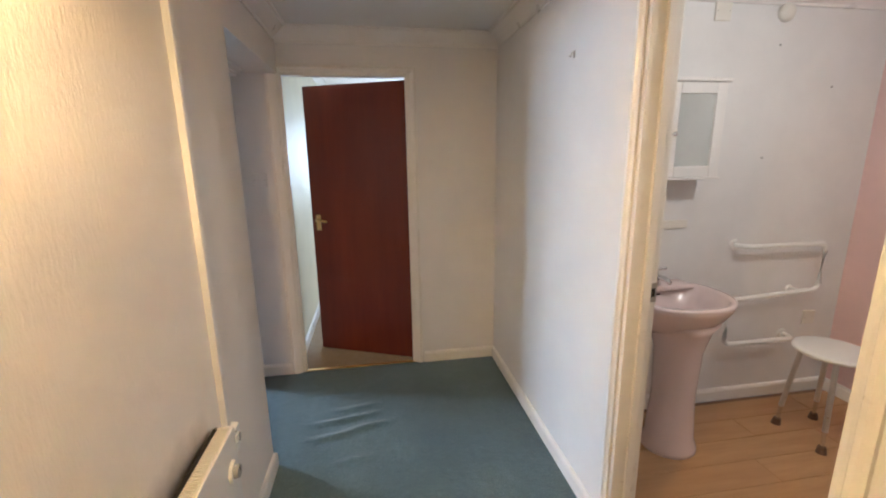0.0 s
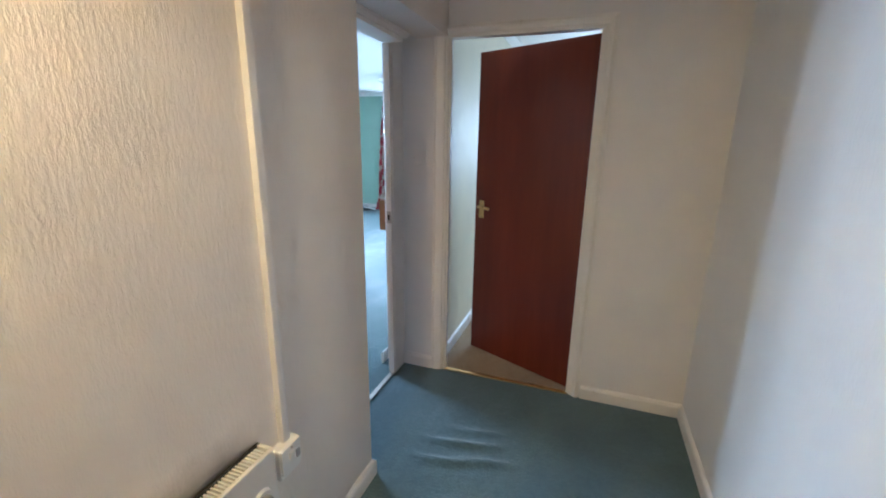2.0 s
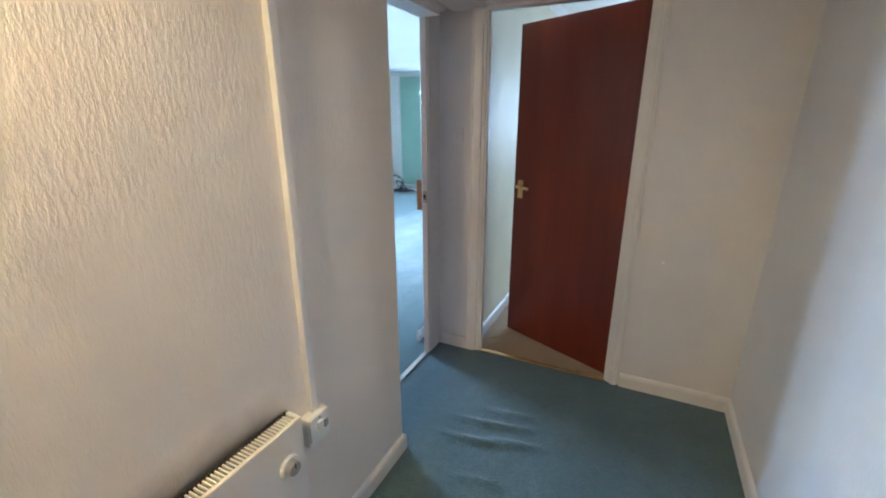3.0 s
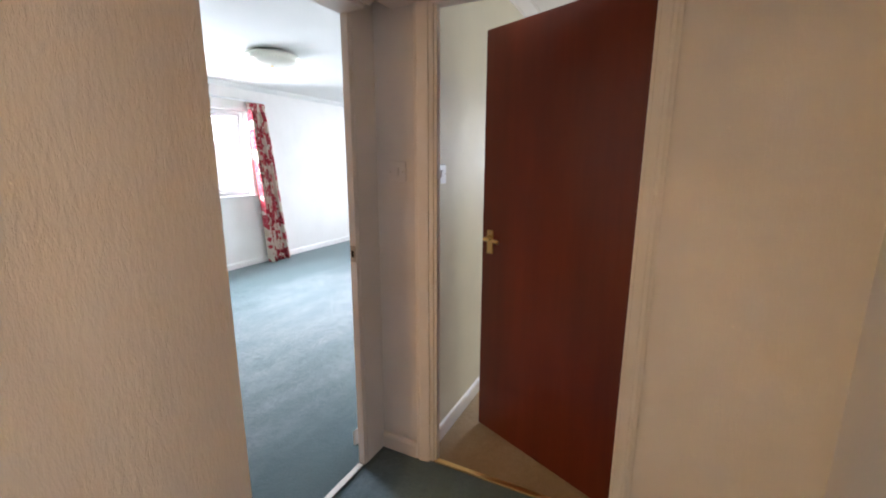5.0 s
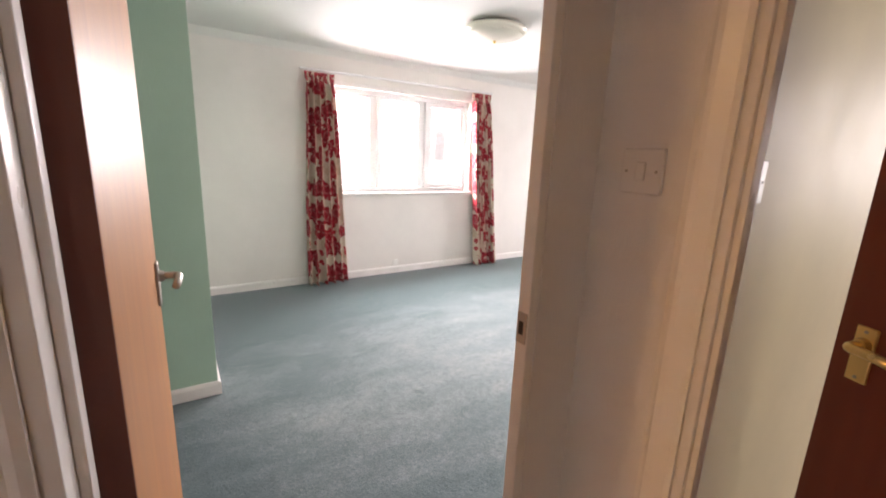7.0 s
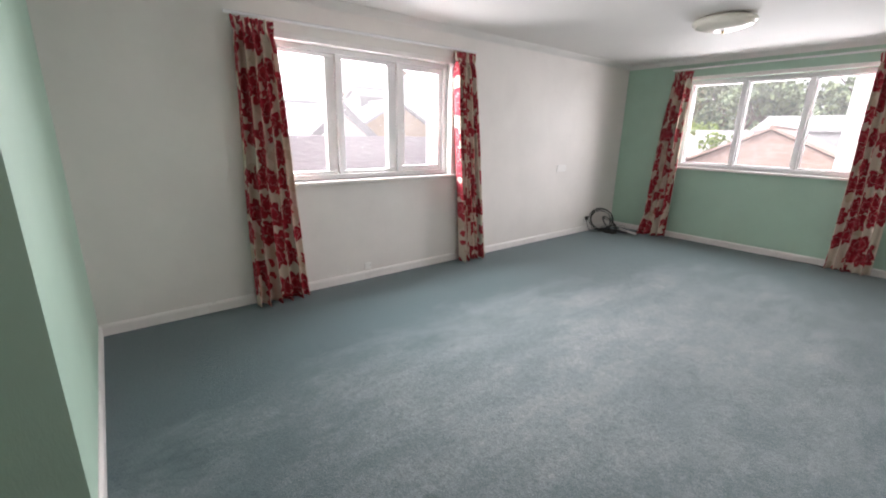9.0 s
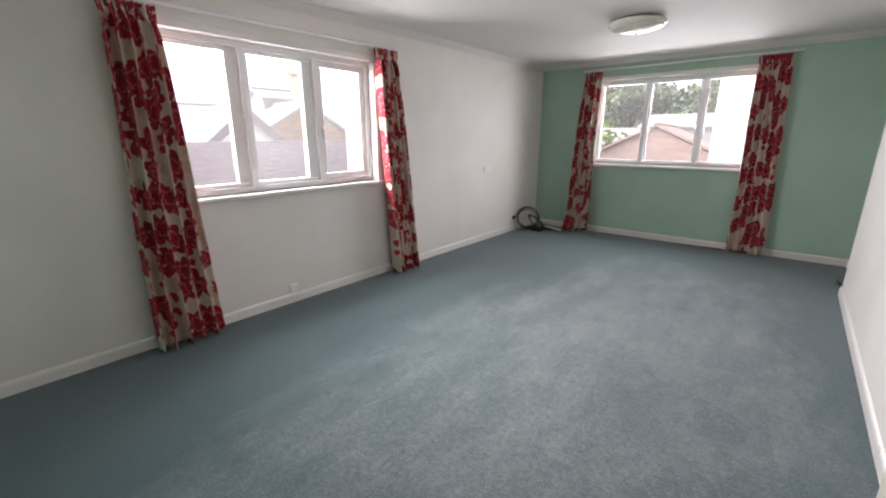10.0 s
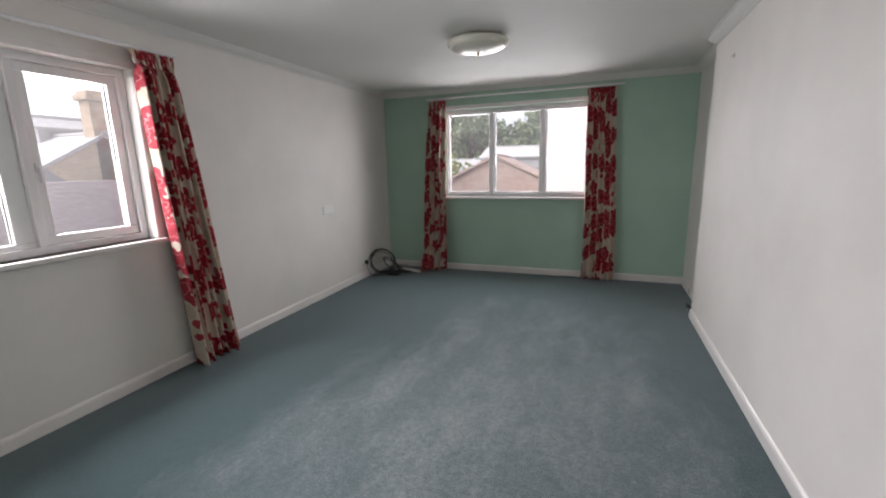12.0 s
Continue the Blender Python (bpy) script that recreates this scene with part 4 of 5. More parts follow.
def spur():
    s = thing("fused_spur", (HX0, 1.19, 0.545), "white fused spur box fed by a trunking", "switch")
    part("pattress", box((0, -0.043, -0.06), (0.034, 0.043, 0.043), 0.004), WHITE_PLASTIC, s)
    part("plate", box((0.031, -0.041, -0.042), (0.040, 0.041, 0.041), 0.003), WHITE_PLASTIC, s)
    part("rocker", box((0.039, -0.012, -0.004), (0.046, 0.010, 0.020), 0.002), WHITE_PLASTIC, s)
    part("fuse_holder", box((0.039, 0.016, -0.018), (0.045, 0.032, 0.010), 0.002), GREY_PLASTIC, s)
    part("screw", tube((0.038, 0.0, 0.032), (0.043, 0.0, 0.032), 0.004, n=8), STEEL, s)
    t = thing("cable_trunking", (HX0, 1.197, 0.588), "white plastic cable trunking running up the wall", "trunking")
    part("base", box((0, -0.013, 0), (0.013, 0.013, HCEIL - 0.583 - 0.09), 0.001), HALL_PLAIN, t)
    part("lid", box((0.0125, -0.0142, 0), (0.021, 0.0142, HCEIL - 0.583 - 0.09), 0.003), HALL_PLAIN, t)


spur()


def storage_heater():
    h = thing("storage_heater", (LX1, 2.99, 0.0), "cream storage heater with a curved grille top", "heater")
    length, depth, top = 0.98, 0.132, 0.585
    prof = [(0.01, 0.03), (depth, 0.03), (depth, top - 0.045), (depth - 0.008, top - 0.02), (depth - 0.022, top - 0.012), (depth - 0.045, top - 0.018), (0.07, top - 0.008), (0.045, top + 0.03), (0.01, top + 0.035)]
    bm = extrude_profile(prof, (0, 0, 0), (0, length, 0), (-1, 0, 0))
    part("body", bm, CREAM_METAL, h)
    for k in range(46):
        y = 0.03 + (length - 0.06) * k / 45
        bm = sweep([(-depth + 0.028, y, top - 0.0105), (-depth + 0.042, y, top - 0.0135), (-0.085, y, top - 0.0075), (-0.068, y, top - 0.001)], 0.0030, 5)
        part("vent", bm, DARK, h, "dark vent slot")
    for y in (0.12, length - 0.12):
        part("foot", box((-depth + 0.01, y - 0.03, 0.0), (-0.01, y + 0.03, 0.035), 0.004), CREAM_METAL, h)
    return h


storage_heater()


def wall_cupboard():
    c = thing("wall_box", (LX1, 2.80, 0.87), "small brown wooden box cupboard fixed to the wall", "cupboard")
    w, l, hh, t = 0.11, 0.62, 0.20, 0.016
    part("top", box((-w, 0, hh - t), (0, l, hh), 0.002), BOXWOOD, c)
    part("bottom", box((-w, 0, 0), (0, l, t), 0.002), BOXWOOD, c)
    part("side", box((-w, 0, t), (0, t, hh - t), 0.001), BOXWOOD, c)
    part("side", box((-w, l - t, t), (0, l, hh - t), 0.001), BOXWOOD, c)
    part("front", box((-w - 0.001, t, t), (-w + 0.012, l - t, hh - t), 0.001), BOXWOOD, c)
    return c


wall_cupboard()


def wall_hook(name, place, out, label):
    k = thing(name, place, label, "hook")
    o = Vector(out)
    part("plate", box((-0.004 if o.x else -0.006, -0.006 if o.x else -0.004, -0.014), (0.004 if o.x else 0.006, 0.006 if o.x else 0.004, 0.014), 0.001), STEEL, k)
    pts = [Vector((0, 0, 0.008)) + o * 0.003, Vector((0, 0, 0.006)) + o * 0.012, Vector((0, 0, -0.010)) + o * 0.016, Vector((0, 0, -0.006)) + o * 0.024]
    part("hook", sweep(pts, 0.0022, 6), STEEL, k)
    return k


wall_hook("picture_hook", (HX1, 1.557, 1.893), (-1, 0, 0), "small bare steel picture hook on the wall")
wall_hook("picture_hook", (LX1, 5.55, 2.17), (-1, 0, 0), "small bare steel picture hook on the wall")
wall_hook("picture_hook", (LX1, 6.72, 2.10), (-1, 0, 0), "small bare steel picture hook on the wall")


def hall_lamp():
    l = thing("pendant_lamp", (HALL_LAMP[0], HALL_LAMP[1], HCEIL), "small unseen ceiling pendant with a lit bulb and an added shade", "lamp")
    part("rose", lathe([(0.05, 0), (0.05, -0.012), (0.03, -0.024), (0.01, -0.026)], 24), WHITE_PLASTIC, l, smooth=True)
    part("flex", tube((0, 0, -0.02), (0, 0, -0.05), 0.004, n=8), WHITE_PLASTIC, l)
    part("bulb_holder", tube((0, 0, -0.09), (0, 0, -0.045), 0.018, 0.014, 16), WHITE_PLASTIC, l)
    # unseen shade, added to hold the bulb's light off ceiling and end wall
    part("shade", lathe([(0.05, -0.085), (0.075, -0.12), (0.115, -0.188), (0.112, -0.188), (0.072, -0.118), (0.046, -0.083)], 32), CREAM_PLASTIC, l, "unseen cream cone shade added to narrow the bulb's light", True)
    return l


hall_lamp()


def bath_lamp():
    l = thing("bathroom_lamp", (2.0, 0.75, 2.30), "round white bathroom ceiling lamp", "lamp")
    part("base", lathe([(0.09, 0), (0.09, -0.02), (0.05, -0.05), (0.02, -0.06)], 24), WHITE_PLASTIC, l, smooth=True)


bath_lamp()


# ---- bathroom ----
def pedestal_basin(place):
    b = thing("pedestal_basin", place, "pale pink ceramic pedestal basin with chrome tap", "basin")
    # bowl: rounded front, straight back against the wall
    bm = bmesh.new()
    n = 44
    def outline(scale, grow=0.0):
        pts = []
        for k in range(n):
            a = 6.28319 * k / n
            x = math.copysign(abs(math.cos(a)) ** 0.8, math.cos(a)) * (0.265 * scale + grow)
            y = math.sin(a)
            y = (0.20 * math.copysign(abs(y) ** 0.55, y) if y > 0 else 0.25 * y) * scale
            pts.append((x, y))
        return pts
    levels = [(0.34, -0.20, 0.0), (0.62, -0.15, 0.0), (0.86, -0.085, 0.0), (0.97, -0.035, 0.0), (1.0, -0.01, 0.0), (0.99, 0.0, 0.0), (0.90, 0.002, 0.0), (0.84, -0.008, -0.02), (0.74, -0.06, -0.03), (0.52, -0.115, -0.03), (0.2, -0.13, -0.03)]
    rings = []
    for s, z, shift in levels:
        rings.append([bm.verts.new((x, y + shift, z)) for x, y in outline(s)])
    for r0, r1 in zip(rings, rings[1:]):
        for k in range(n):
            bm.faces.new((r0[k], r0[(k + 1) % n], r1[(k + 1) % n], r1[k]))
    bm.faces.new(rings[0][::-1])
    bm.faces.new(rings[-1])
    bmesh.ops.recalc_face_normals(bm, faces=bm.faces)
    bowl = part("bowl", bm, CERAMIC, b, smooth=True)
    bowl.location = (0, 0, 0.82)
    part("tap_ledge", box((-0.20, 0.09, 0.80), (0.20, 0.225, 0.826), 0.012, 3), CERAMIC, b, smooth=True)
    part("pedestal", lathe([(0.112, 0.0), (0.110, 0.03), (0.096, 0.08), (0.084, 0.3), (0.092, 0.55), (0.115, 0.66), (0.14, 0.71)], 36, 1.22, 1.15), CERAMIC, b, smooth=True).location = (0.02, -0.05, 0)
    tap = part("tap", tube((0.0, 0.13, 0.825), (0.0, 0.13, 0.885), 0.022, 0.018, 20), CHROME, b)
    part("spout", sweep(rounded([(0, 0.13, 0.865), (0, 0.07, 0.88), (0, 0.03, 0.865)], 0.02), 0.012, 12), CHROME, tap, smooth=True)
    part("tap_lever", sweep([(0, 0.135, 0.885), (0.0, 0.13, 0.91), (0.03, 0.10, 0.925)], 0.008, 10), CHROME, tap, smooth=True)
    part("waste", lathe([(0.024, 0.692), (0.024, 0.697), (0.016, 0.698)], 20), CHROME, b)
    part("overflow", box((-0.02, 0.118, 0.772), (0.02, 0.124, 0.78), 0.002), DARK, b)
    return b


pedestal_basin((1.69, 1.585, -0.01))


def mirror_cabinet():
    x0, x1, y0, y1, z0, z1 = 1.65, 1.96, BY1 - 0.125, BY1, 1.36, 1.84
    c = thing("mirror_cabinet", (x0, y1, z0), "small white bathroom cabinet with a mirrored door", "cabinet")
    w, d, h = x1 - x0, y1 - y0, z1 - z0
    part("body", box((0.004, -d, 0.012), (w - 0.004, 0, h - 0.018)), GLOSS, c)
    part("cornice", box((-0.012, -d - 0.03, h - 0.018), (w + 0.012, 0, h), 0.004), GLOSS, c)
    part("plinth", box((-0.006, -d - 0.022, 0), (w + 0.006, 0, 0.012), 0.003), GLOSS, c)
    door = part("door", box((0.004, -d - 0.018, 0.014), (0.058, -d - 0.001, h - 0.02), 0.003), GLOSS, c)
    part("door_rail", box((w - 0.058, -d - 0.018, 0.014), (w - 0.004, -d - 0.001, h - 0.02), 0.003), GLOSS, door)
    part("door_rail", box((0.058, -d - 0.018, 0.014), (w - 0.058, -d - 0.001, 0.066), 0.003), GLOSS, door)
    part("door_rail", box((0.058, -d - 0.018, h - 0.072), (w - 0.058, -d - 0.001, h - 0.02), 0.003), GLOSS, door)
    part("mirror", box((0.056, -d - 0.010, 0.064), (w - 0.056, -d - 0.006, h - 0.07)), MIRROR, door)
    part("knob", lathe([(0.004, 0), (0.005, 0.01), (0.011, 0.018), (0.011, 0.024), (0.004, 0.027)], 16), CHROME, door, smooth=True).matrix_basis = pose(0.03, -d - 0.018, 0.22, 90)
    return c


mirror_cabinet()


def towel_rail():
    r = thing("grab_rail", (2.25, BY1, 0.025), "white tubular towel rail bent in a snake", "rail")
    y = -0.075
    pts = [(0, -0.005, 0.955), (0, y, 0.955), (0.53, y, 0.955), (0.53, y, 0.68), (-0.05, y, 0.65), (-0.05, y, 0.38), (0.42, y, 0.38), (0.42, -0.005, 0.38)]
    part("tube", sweep(rounded(pts, 0.045), 0.0135, 12), WHITE_PLASTIC, r, smooth=True)
    for x, z in ((0, 0.955), (0.42, 0.66), (0.42, 0.38)):
        part("flange", tube((x, -0.0, z), (x, -0.012, z), 0.032, 0.028, 20), WHITE_PLASTIC, r)
    part("stay", tube((0.42, -0.01, 0.668), (0.42, y, 0.672), 0.011, n=10), WHITE_PLASTIC, r)
    return r


towel_rail()


def stool():
    s = thing("shower_stool", (2.54, 1.45, -0.005), "white round shower stool with grey adjustable legs", "stool")
    part("seat", lathe([(0.10, 0.475), (0.155, 0.478), (0.168, 0.488), (0.165, 0.501), (0.14, 0.505), (0.02, 0.503)], 44), WHITE_PLASTIC, s, smooth=True)
    for k in range(4):
        a = math.radians(45 + 90 * k)
        c, d = math.cos(a), math.sin(a)
        leg = part("leg", tube((0.12 * c, 0.12 * d, 0.478), (0.165 * c, 0.165 * d, 0.12), 0.0125, n=14), SATIN_ALLOY, s)
        part("lower_leg", tube((0.158 * c, 0.158 * d, 0.18), (0.172 * c, 0.172 * d, 0.02), 0.0095, n=12), CHROME, leg)
        part("button", tube((0.162 * c, 0.162 * d, 0.2), (0.172 * c, 0.172 * d, 0.2), 0.004, n=8), CHROME, leg)
        part("rubber_foot", tube((0.171 * c, 0.171 * d, 0.04), (0.174 * c, 0.174 * d, 0.0), 0.017, 0.024, 16), BROWN_RUBBER, leg)
    return s


stool()
face_plate("bath_socket", Matrix.Translation((2.84, BY1, 0.50)) @ SOUTHWARD, 0.086, 0.086, "pinkish blank outlet plate on the wall", "plain", CREAM_PLASTIC)
face_plate("bath_vent_switch", Matrix.Translation((2.0, BY1, 2.175)) @ SOUTHWARD, 0.09, 0.09, "square white isolator near the ceiling", "plain", CREAM_PLASTIC)


def smoke_head():
    s = thing("pull_cord", (2.36, BY1 - 0.02, 2.18), "round pale pull switch near the ceiling", "switch")
    part("dome", lathe([(0.042, 0.0), (0.042, 0.02), (0.03, 0.034), (0.01, 0.038)], 24), CREAM_PLASTIC, s, smooth=True).matrix_basis = pose(0, 0.02, 0, 90)


smoke_head()
for k in range(4):
    tagged(part("splash_tile", box((1.50 + 0.098 * (k - 1), BY1 - 0.008, 0.98), (1.50 + 0.098 * (k - 1) + 0.096, BY1, 1.13), 0.003), WHITE_TILE), "white glazed splashback tile above the basin", "tile", "splashback tiles")
tagged(part("towel_hook_bar", box((1.72, BY1 - 0.012, 1.09), (1.93, BY1, 1.135), 0.004), CREAM_PLASTIC), "pale adhesive fixing strip on the wall", "strip")


for wx, wz in ((2.36, 2.03), (2.72, 1.83), (2.35, 1.46)):
    plugged = thing("wall_plug", (wx, BY1, wz), "small grey plastic plug in the bathroom wall", "wall plug", "old fixing holes")
    part("sleeve", tube((0, 0, 0), (0, -0.004, 0), 0.006, 0.005, 10), GREY_PLASTIC, plugged)

# ---- outdoors ----
GROUND = -3.2
structure("ground", box((-400, -400, GROUND - 0.5), (400, 400, GROUND)), TARMAC, "tarmac and yards below the flat")


def gable_house(name, centre, size, eaves, ridge, turn, wall_m, roof_m, label, windows=(), bargeboard=False, overhang=0.15):
    """A house with its gable ends along local x; size: length along x (ridge), width along y."""
    h = thing(name, (centre[0], centre[1], GROUND), label, "house", turn=turn)
    lx, wy = size[0] / 2, size[1] / 2
    e, r = eaves - GROUND, ridge - GROUND
    bm = bmesh.new()
    prof = [(-wy, 0), (wy, 0), (wy, e), (0, r), (-wy, e)]
    ends = [[bm.verts.new((x, y, z)) for y, z in prof] for x in (-lx, lx)]
    for k in range(5):
        bm.faces.new((ends[0][k], ends[0][(k + 1) % 5], ends[1][(k + 1) % 5], ends[1][k]))
    bm.faces.new(ends[0])
    bm.faces.new(ends[1])
    bmesh.ops.recalc_face_normals(bm, faces=bm.faces)
    part("wall", bm, wall_m, h)
    slope = (r - e) / wy
    for s in (-1, 1):
        bm = bmesh.new()
        o = overhang
        quad = [(-lx - o, 0, r + 0.05), (lx + o, 0, r + 0.05), (lx + o, s * (wy + o), e - slope * o + 0.05), (-lx - o, s * (wy + o), e - slope * o + 0.05)]
        lo = [bm.verts.new(q) for q in quad]
        hi = [bm.verts.new((x, y, z + 0.12)) for x, y, z in quad]
        bm.faces.new(lo)
        bm.faces.new(hi)
        for k in range(4):
            bm.faces.new((lo[k], lo[(k + 1) % 4], hi[(k + 1) % 4], hi[k]))
        bmesh.ops.recalc_face_normals(bm, faces=bm.faces)
        part("roof", bm, roof_m, h)
        if bargeboard:
            for x in (-lx - o - 0.03, lx + o):
                bm = bmesh.new()
                q = [(0, r + 0.18), (s * (wy + o), e - slope * o + 0.18), (s * (wy + o), e - slope * o - 0.12), (0, r - 0.12)]
                f0 = [bm.verts.new((x, y, z)) for y, z in q]
                f1 = [bm.verts.new((x + 0.03, y, z)) for y, z in q]
                bm.faces.new(f0)
                bm.faces.new(f1)
                for k in range(4):
                    bm.faces.new((f0[k], f0[(k + 1) % 4], f1[(k + 1) % 4], f1[k]))
                bmesh.ops.recalc_face_normals(bm, faces=bm.faces)
                part("bargeboard", bm, BARGE, h)
    part("ridge_tile", sweep([(-lx - overhang, 0, r + 0.17), (0, 0, r + 0.17), (lx + overhang, 0, r + 0.17)], 0.09, 8), roof_m, h)
    for x, y, z, w, hh in windows:
        # on the end wall that faces local +x or the side that faces local -y
        if abs(y) >= wy - 0.01:
            s = math.copysign(1, y)
            win = part("window", box((x - w / 2, min(y, y + s * 0.05), z - GROUND), (x + w / 2, max(y, y + s * 0.05), z - GROUND + hh), 0.01), UPVC, h)
            part("pane", box((x - w / 2 + 0.06, min(y, y + s * 0.06), z - GROUND + 0.06), (x + w / 2 - 0.06, max(y, y + s * 0.06), z - GROUND + hh - 0.06)), DARK, win)
        else:
            s = math.copysign(1, x)
            win = part("window", box((min(x, x + s * 0.05), y - w / 2, z - GROUND), (max(x, x + s * 0.05), y + w / 2, z - GROUND + hh), 0.01), UPVC, h)
            part("pane", box((min(x, x + s * 0.06), y - w / 2 + 0.06, z - GROUND + 0.06), (max(x, x + s * 0.06), y + w / 2 - 0.06, z - GROUND + hh - 0.06)), DARK, win)
    return h


# seen from the west window
tagged(part("yard_wall", box((-11.3, -6, GROUND), (-11.0, 20, 1.26)), PINK_BRICK), "long pale brick yard wall across the lane", "wall")
gable_house("gable_house", (-17.0, 8.22), (7, 4.6), 0.1, 2.02, 0, RENDER_WHITE, SLATE, "white rendered gable with dark bargeboards", (), True)
gable_house("stone_house", (-22.2, 13.92), (6, 6.8), 0.8, 2.72, 0, STONE, SLATE, "buff stone gable with a grey slate roof", ((3.0, -1.3, -0.4, 0.9, 1.2),))
gable_house("slate_range", (-26.5, 9.0), (15, 6.0), 1.2, 2.85, 90, STONE, SLATE, "long stone range with a pale slate roof")
gable_house("long_house", (-38.0, 11.0), (22, 8), 2.2, 3.4, 90, STONE, SLATE, "long low stone terrace with slate roof", ((-4, -4, 1.1, 0.9, 1.2), (0, -4, 1.1, 0.9, 1.2), (4, -4, 1.1, 0.9, 1.2)))


def chimney(place, size, top, label):
    c = thing("chimney_stack", place, label, "chimney")
    w, d = size
    h = top - place[2]
    part("stack", box((-w / 2, -d / 2, 0), (w / 2, d / 2, h - 0.35), 0.02), STONE, c)
    part("band", box((-w / 2 - 0.12, -d / 2 - 0.12, h - 0.35), (w / 2 + 0.12, d / 2 + 0.12, h - 0.12), 0.05), STONE, c)
    part("cap", box((-w / 2 - 0.03, -d / 2 - 0.03, h - 0.12), (w / 2 + 0.03, d / 2 + 0.03, h), 0.02), STONE, c)
    return c


chimney((-19.5, 13.95, GROUND), (0.6, 0.62), 4.4, "tall buff stone chimney stack with a corbelled top")
chimney((-25.5, 13.55, GROUND), (0.5, 0.95), 3.65, "short square stone chimney stack on the slate ridge")
gable_house("roof_ventilator", (-23.0, 14.4), (1.9, 1.6), 3.15, 3.55, 90, SLATE, SLATE, "louvred roof ventilator on a slate roof", ())
gable_house("shed", (-24.0, 21.5), (5, 4), 1.2, 2.2, 20, PINK_BRICK, SLATE, "low outbuilding with a slate roof", ())
tagged(part("neighbour_pier", box((-5.43, 5.54, GROUND), (-4.62, 6.0, 6.0), 0.02), PINK_BRICK), "pale brick pier of the building next door", "pier")

# seen from the north window
gable_house("tile_house", (-7.3, 30.0), (9, 7.4), 0.0, 1.75, 96, TERRACOTTA, TERRACOTTA, "low house with a weathered pinkish tile roof", ((-2.0, -3.7, -1.4, 1.0, 0.8), (1.5, -3.7, -1.4, 1.0, 0.8)))
gable_house("flat_house", (-8.7, 42.0), (5.2, 6), 1.9, 2.8, 0, SLATE, SLATE, "grey low-pitched roof behind the tile roof", ())
gable_house("white_house", (-0.65, 24.0), (6.0, 8.0), 3.9, 6.0, 0, RENDER_WHITE, TERRACOTTA, "tall white rendered house close by", ((-3.0, 1.4, 1.2, 0.25, 0.25), (-3.0, -1.0, 2.6, 0.2, 0.2)))
gable_house("far_house", (-17.0, 44.0), (10, 8), -0.2, 1.8, 10, RENDER_WHITE, SLATE, "distant pale house with a slate roof", ((0, -4, -1.4, 1.2, 1.0),))
gable_house("far_house", (-11.5, 58.0), (9, 7), 1.6, 3.2, 75, RENDER_WHITE, SLATE, "distant pale house with a slate roof", ())


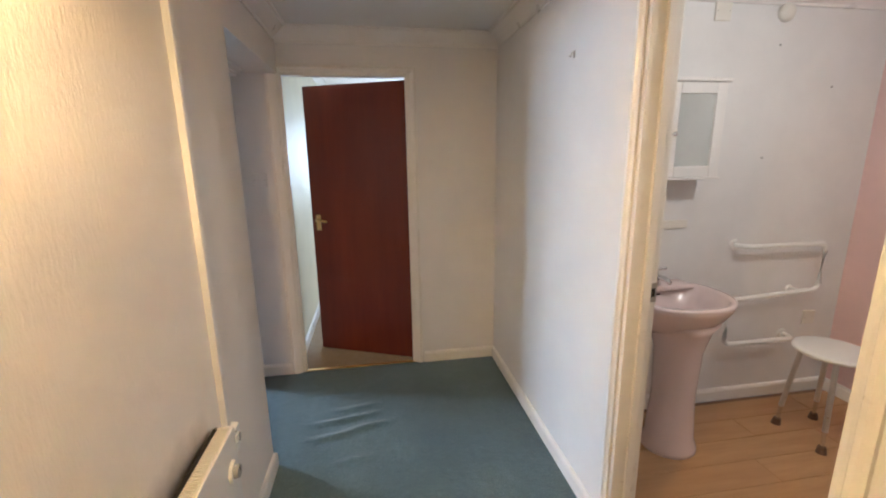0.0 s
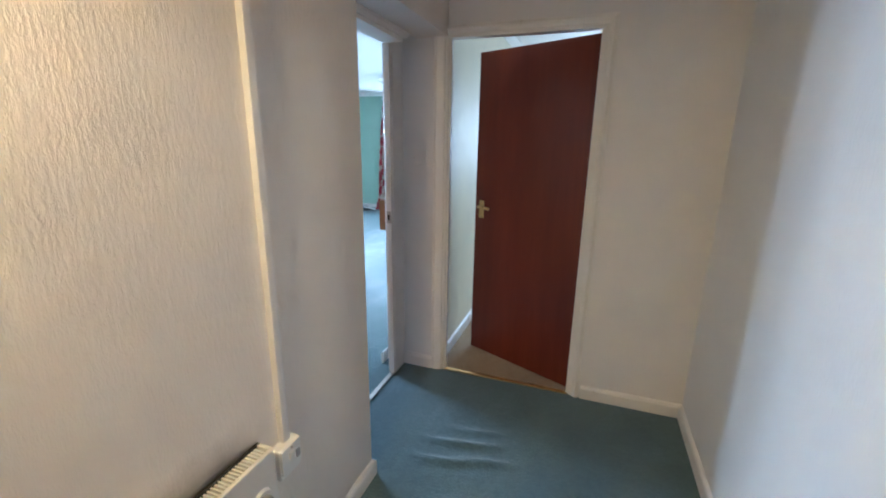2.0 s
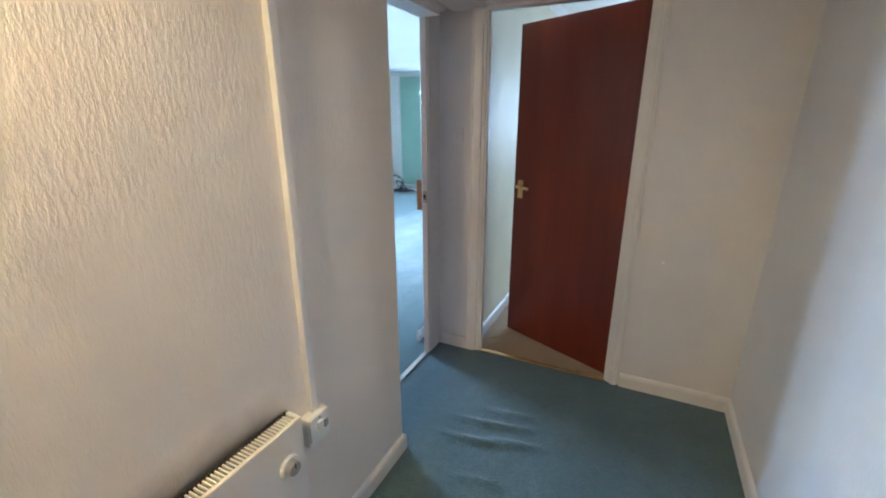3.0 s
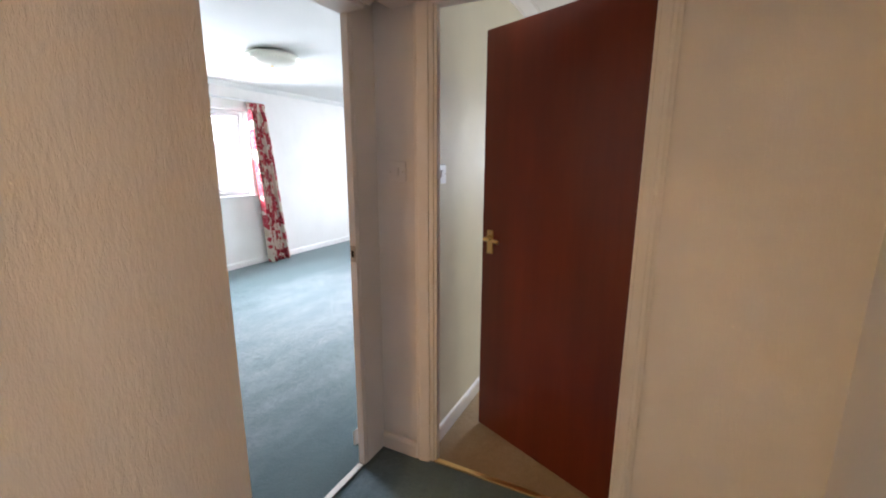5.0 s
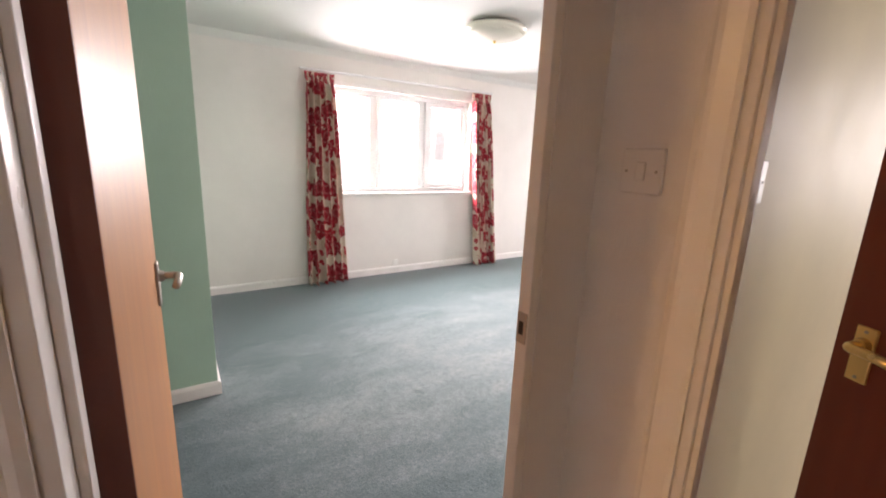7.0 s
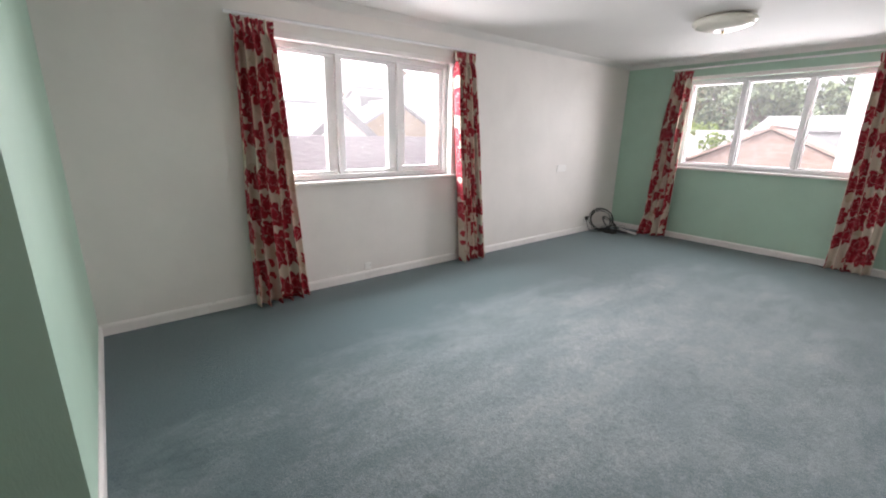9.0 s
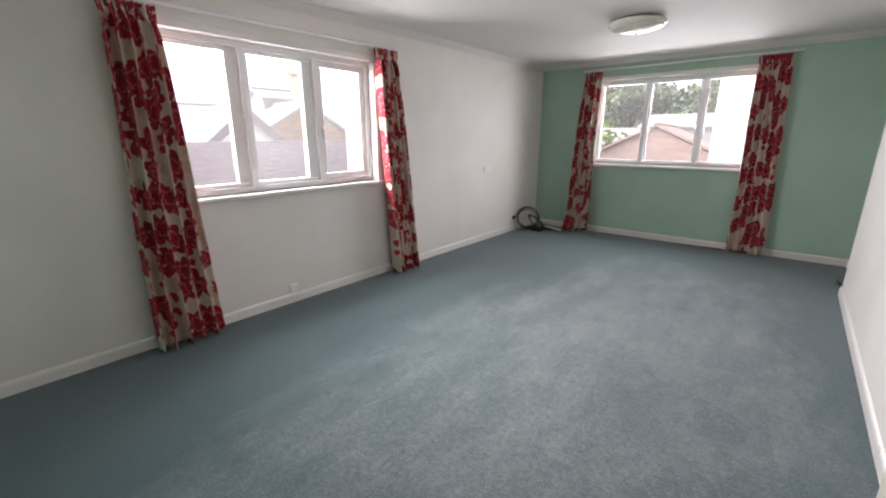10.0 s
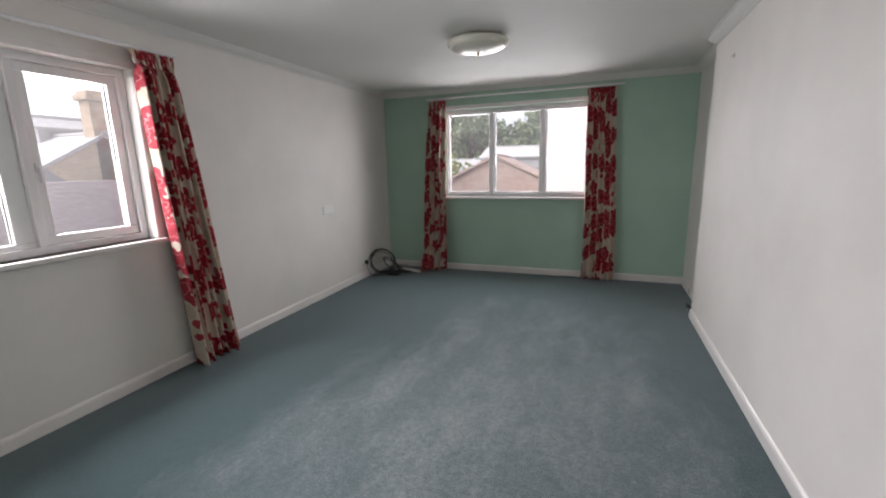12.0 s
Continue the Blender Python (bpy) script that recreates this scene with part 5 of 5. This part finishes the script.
def tree(place, height, spread, leaf, seed, clumps=420):
    rnd = random.Random(seed)
    t = thing("tree", place, "leafy tree on the slope behind the houses", "tree")
    bm = tube((0, 0, 0), (0.15, 0.1, height * 0.62), height * 0.03, height * 0.012, 10)
    for k in range(7):
        a = rnd.uniform(0, 6.28)
        z = height * rnd.uniform(0.28, 0.6)
        add_tube(bm, (0, 0, z), (spread * 0.55 * math.cos(a), spread * 0.55 * math.sin(a), z + height * rnd.uniform(0.12, 0.28)), height * 0.011, height * 0.004, 6)
    part("trunk", bm, BARK, t)
    verts, faces = [], []
    blobs = [(rnd.uniform(0, 6.28), rnd.uniform(0.1, 0.75), rnd.uniform(0.38, 0.9), rnd.uniform(0.22, 0.4)) for _ in range(13)]
    for k in range(clumps):
        a, d, z, s = rnd.choice(blobs)
        c = Vector((spread * d * math.cos(a), spread * d * math.sin(a), height * z))
        v = Vector((rnd.gauss(0, 1), rnd.gauss(0, 1), rnd.gauss(0, 0.8)))
        v = v.normalized() * rnd.uniform(0.6, 1.0)
        p = c + v * spread * s
        size = spread * rnd.uniform(0.05, 0.10)
        q = Euler((rnd.uniform(0, 6.28), rnd.uniform(0, 6.28), rnd.uniform(0, 6.28))).to_matrix()
        i = len(verts)
        for off in ((-1, -0.4, 0), (0, -0.7, 0.3), (1, -0.2, 0), (0.6, 0.7, -0.3), (-0.5, 0.8, 0.1)):
            verts.append(p + q @ Vector(off) * size)
        verts.append(p + q @ Vector((0, 0, 0.5)) * size)
        for m in range(5):
            faces.append((i + m, i + (m + 1) % 5, i + 5))
    me = bpy.data.meshes.new("crown")
    me.from_pydata(verts, [], faces)
    me.materials.append(leaf)
    cr = new("crown", me)
    cr.parent = t
    return t


rnd = random.Random(4)
hill = bmesh.new()
bmesh.ops.create_grid(hill, x_segments=40, y_segments=14, size=1, matrix=Matrix.Translation((-25, 105, GROUND)) @ Matrix.Diagonal((95, 35, 1, 1)))
for v in hill.verts:
    e = max(0.0, min(1.0, (v.co.y - 72) / 60))
    v.co.z = GROUND - 0.3 + 12 * e * e * (3 - 2 * e) + 0.5 * math.sin(v.co.x * 0.2 + v.co.y * 0.13) * e
structure("hillside", hill, LEAF_DARK, "wooded hillside beyond the town")
for k in range(44):
    x, y = -62 + k * 1.72 + rnd.uniform(-1, 1), rnd.uniform(66, 92)
    tree((x, y, GROUND + max(0, (y - 72) * 0.08)), rnd.uniform(11.5, 17.0), rnd.uniform(3.6, 5.4), LEAF_DARK, 100 + k, 700)
for k, (x, y, hh) in enumerate(((-16.5, 38.0, 5.6), (-13.8, 41.0, 5.2), (-19.0, 48.0, 6.2), (-9.5, 52.0, 7.0), (-23.0, 52.0, 6.0))):
    tree((x, y, GROUND), hh, hh * 0.36, LEAF_BRIGHT, 200 + k, 520)

# ---- bathroom planks ----
plank_mesh = {}
for row in range(16):
    y = BY0 + row * 0.15
    if y >= BY1 - 0.001:
        break
    wdt = min(0.148, BY1 - y)
    x = HX1 + 0.003 - (0.37 * row) % 0.9
    while x < BX1:
        a, b = max(x, HX1 + 0.003), min(x + 0.898, BX1)
        if b - a > 0.02:
            key = (round(b - a, 3), round(wdt, 3))
            if key not in plank_mesh:
                bm = box((0, 0, 0), (b - a, wdt, 0.009), 0.0012, 1)
                me = bpy.data.meshes.new("plank")
                bm.to_mesh(me)
                bm.free()
                me.materials.append(LAMINATE)
                plank_mesh[key] = me
            p = new("plank", plank_mesh[key])
            p.parent = bpy.data.objects["floor_bathroom"]
            p.location = (a, y, -0.0095)
        x += 0.9
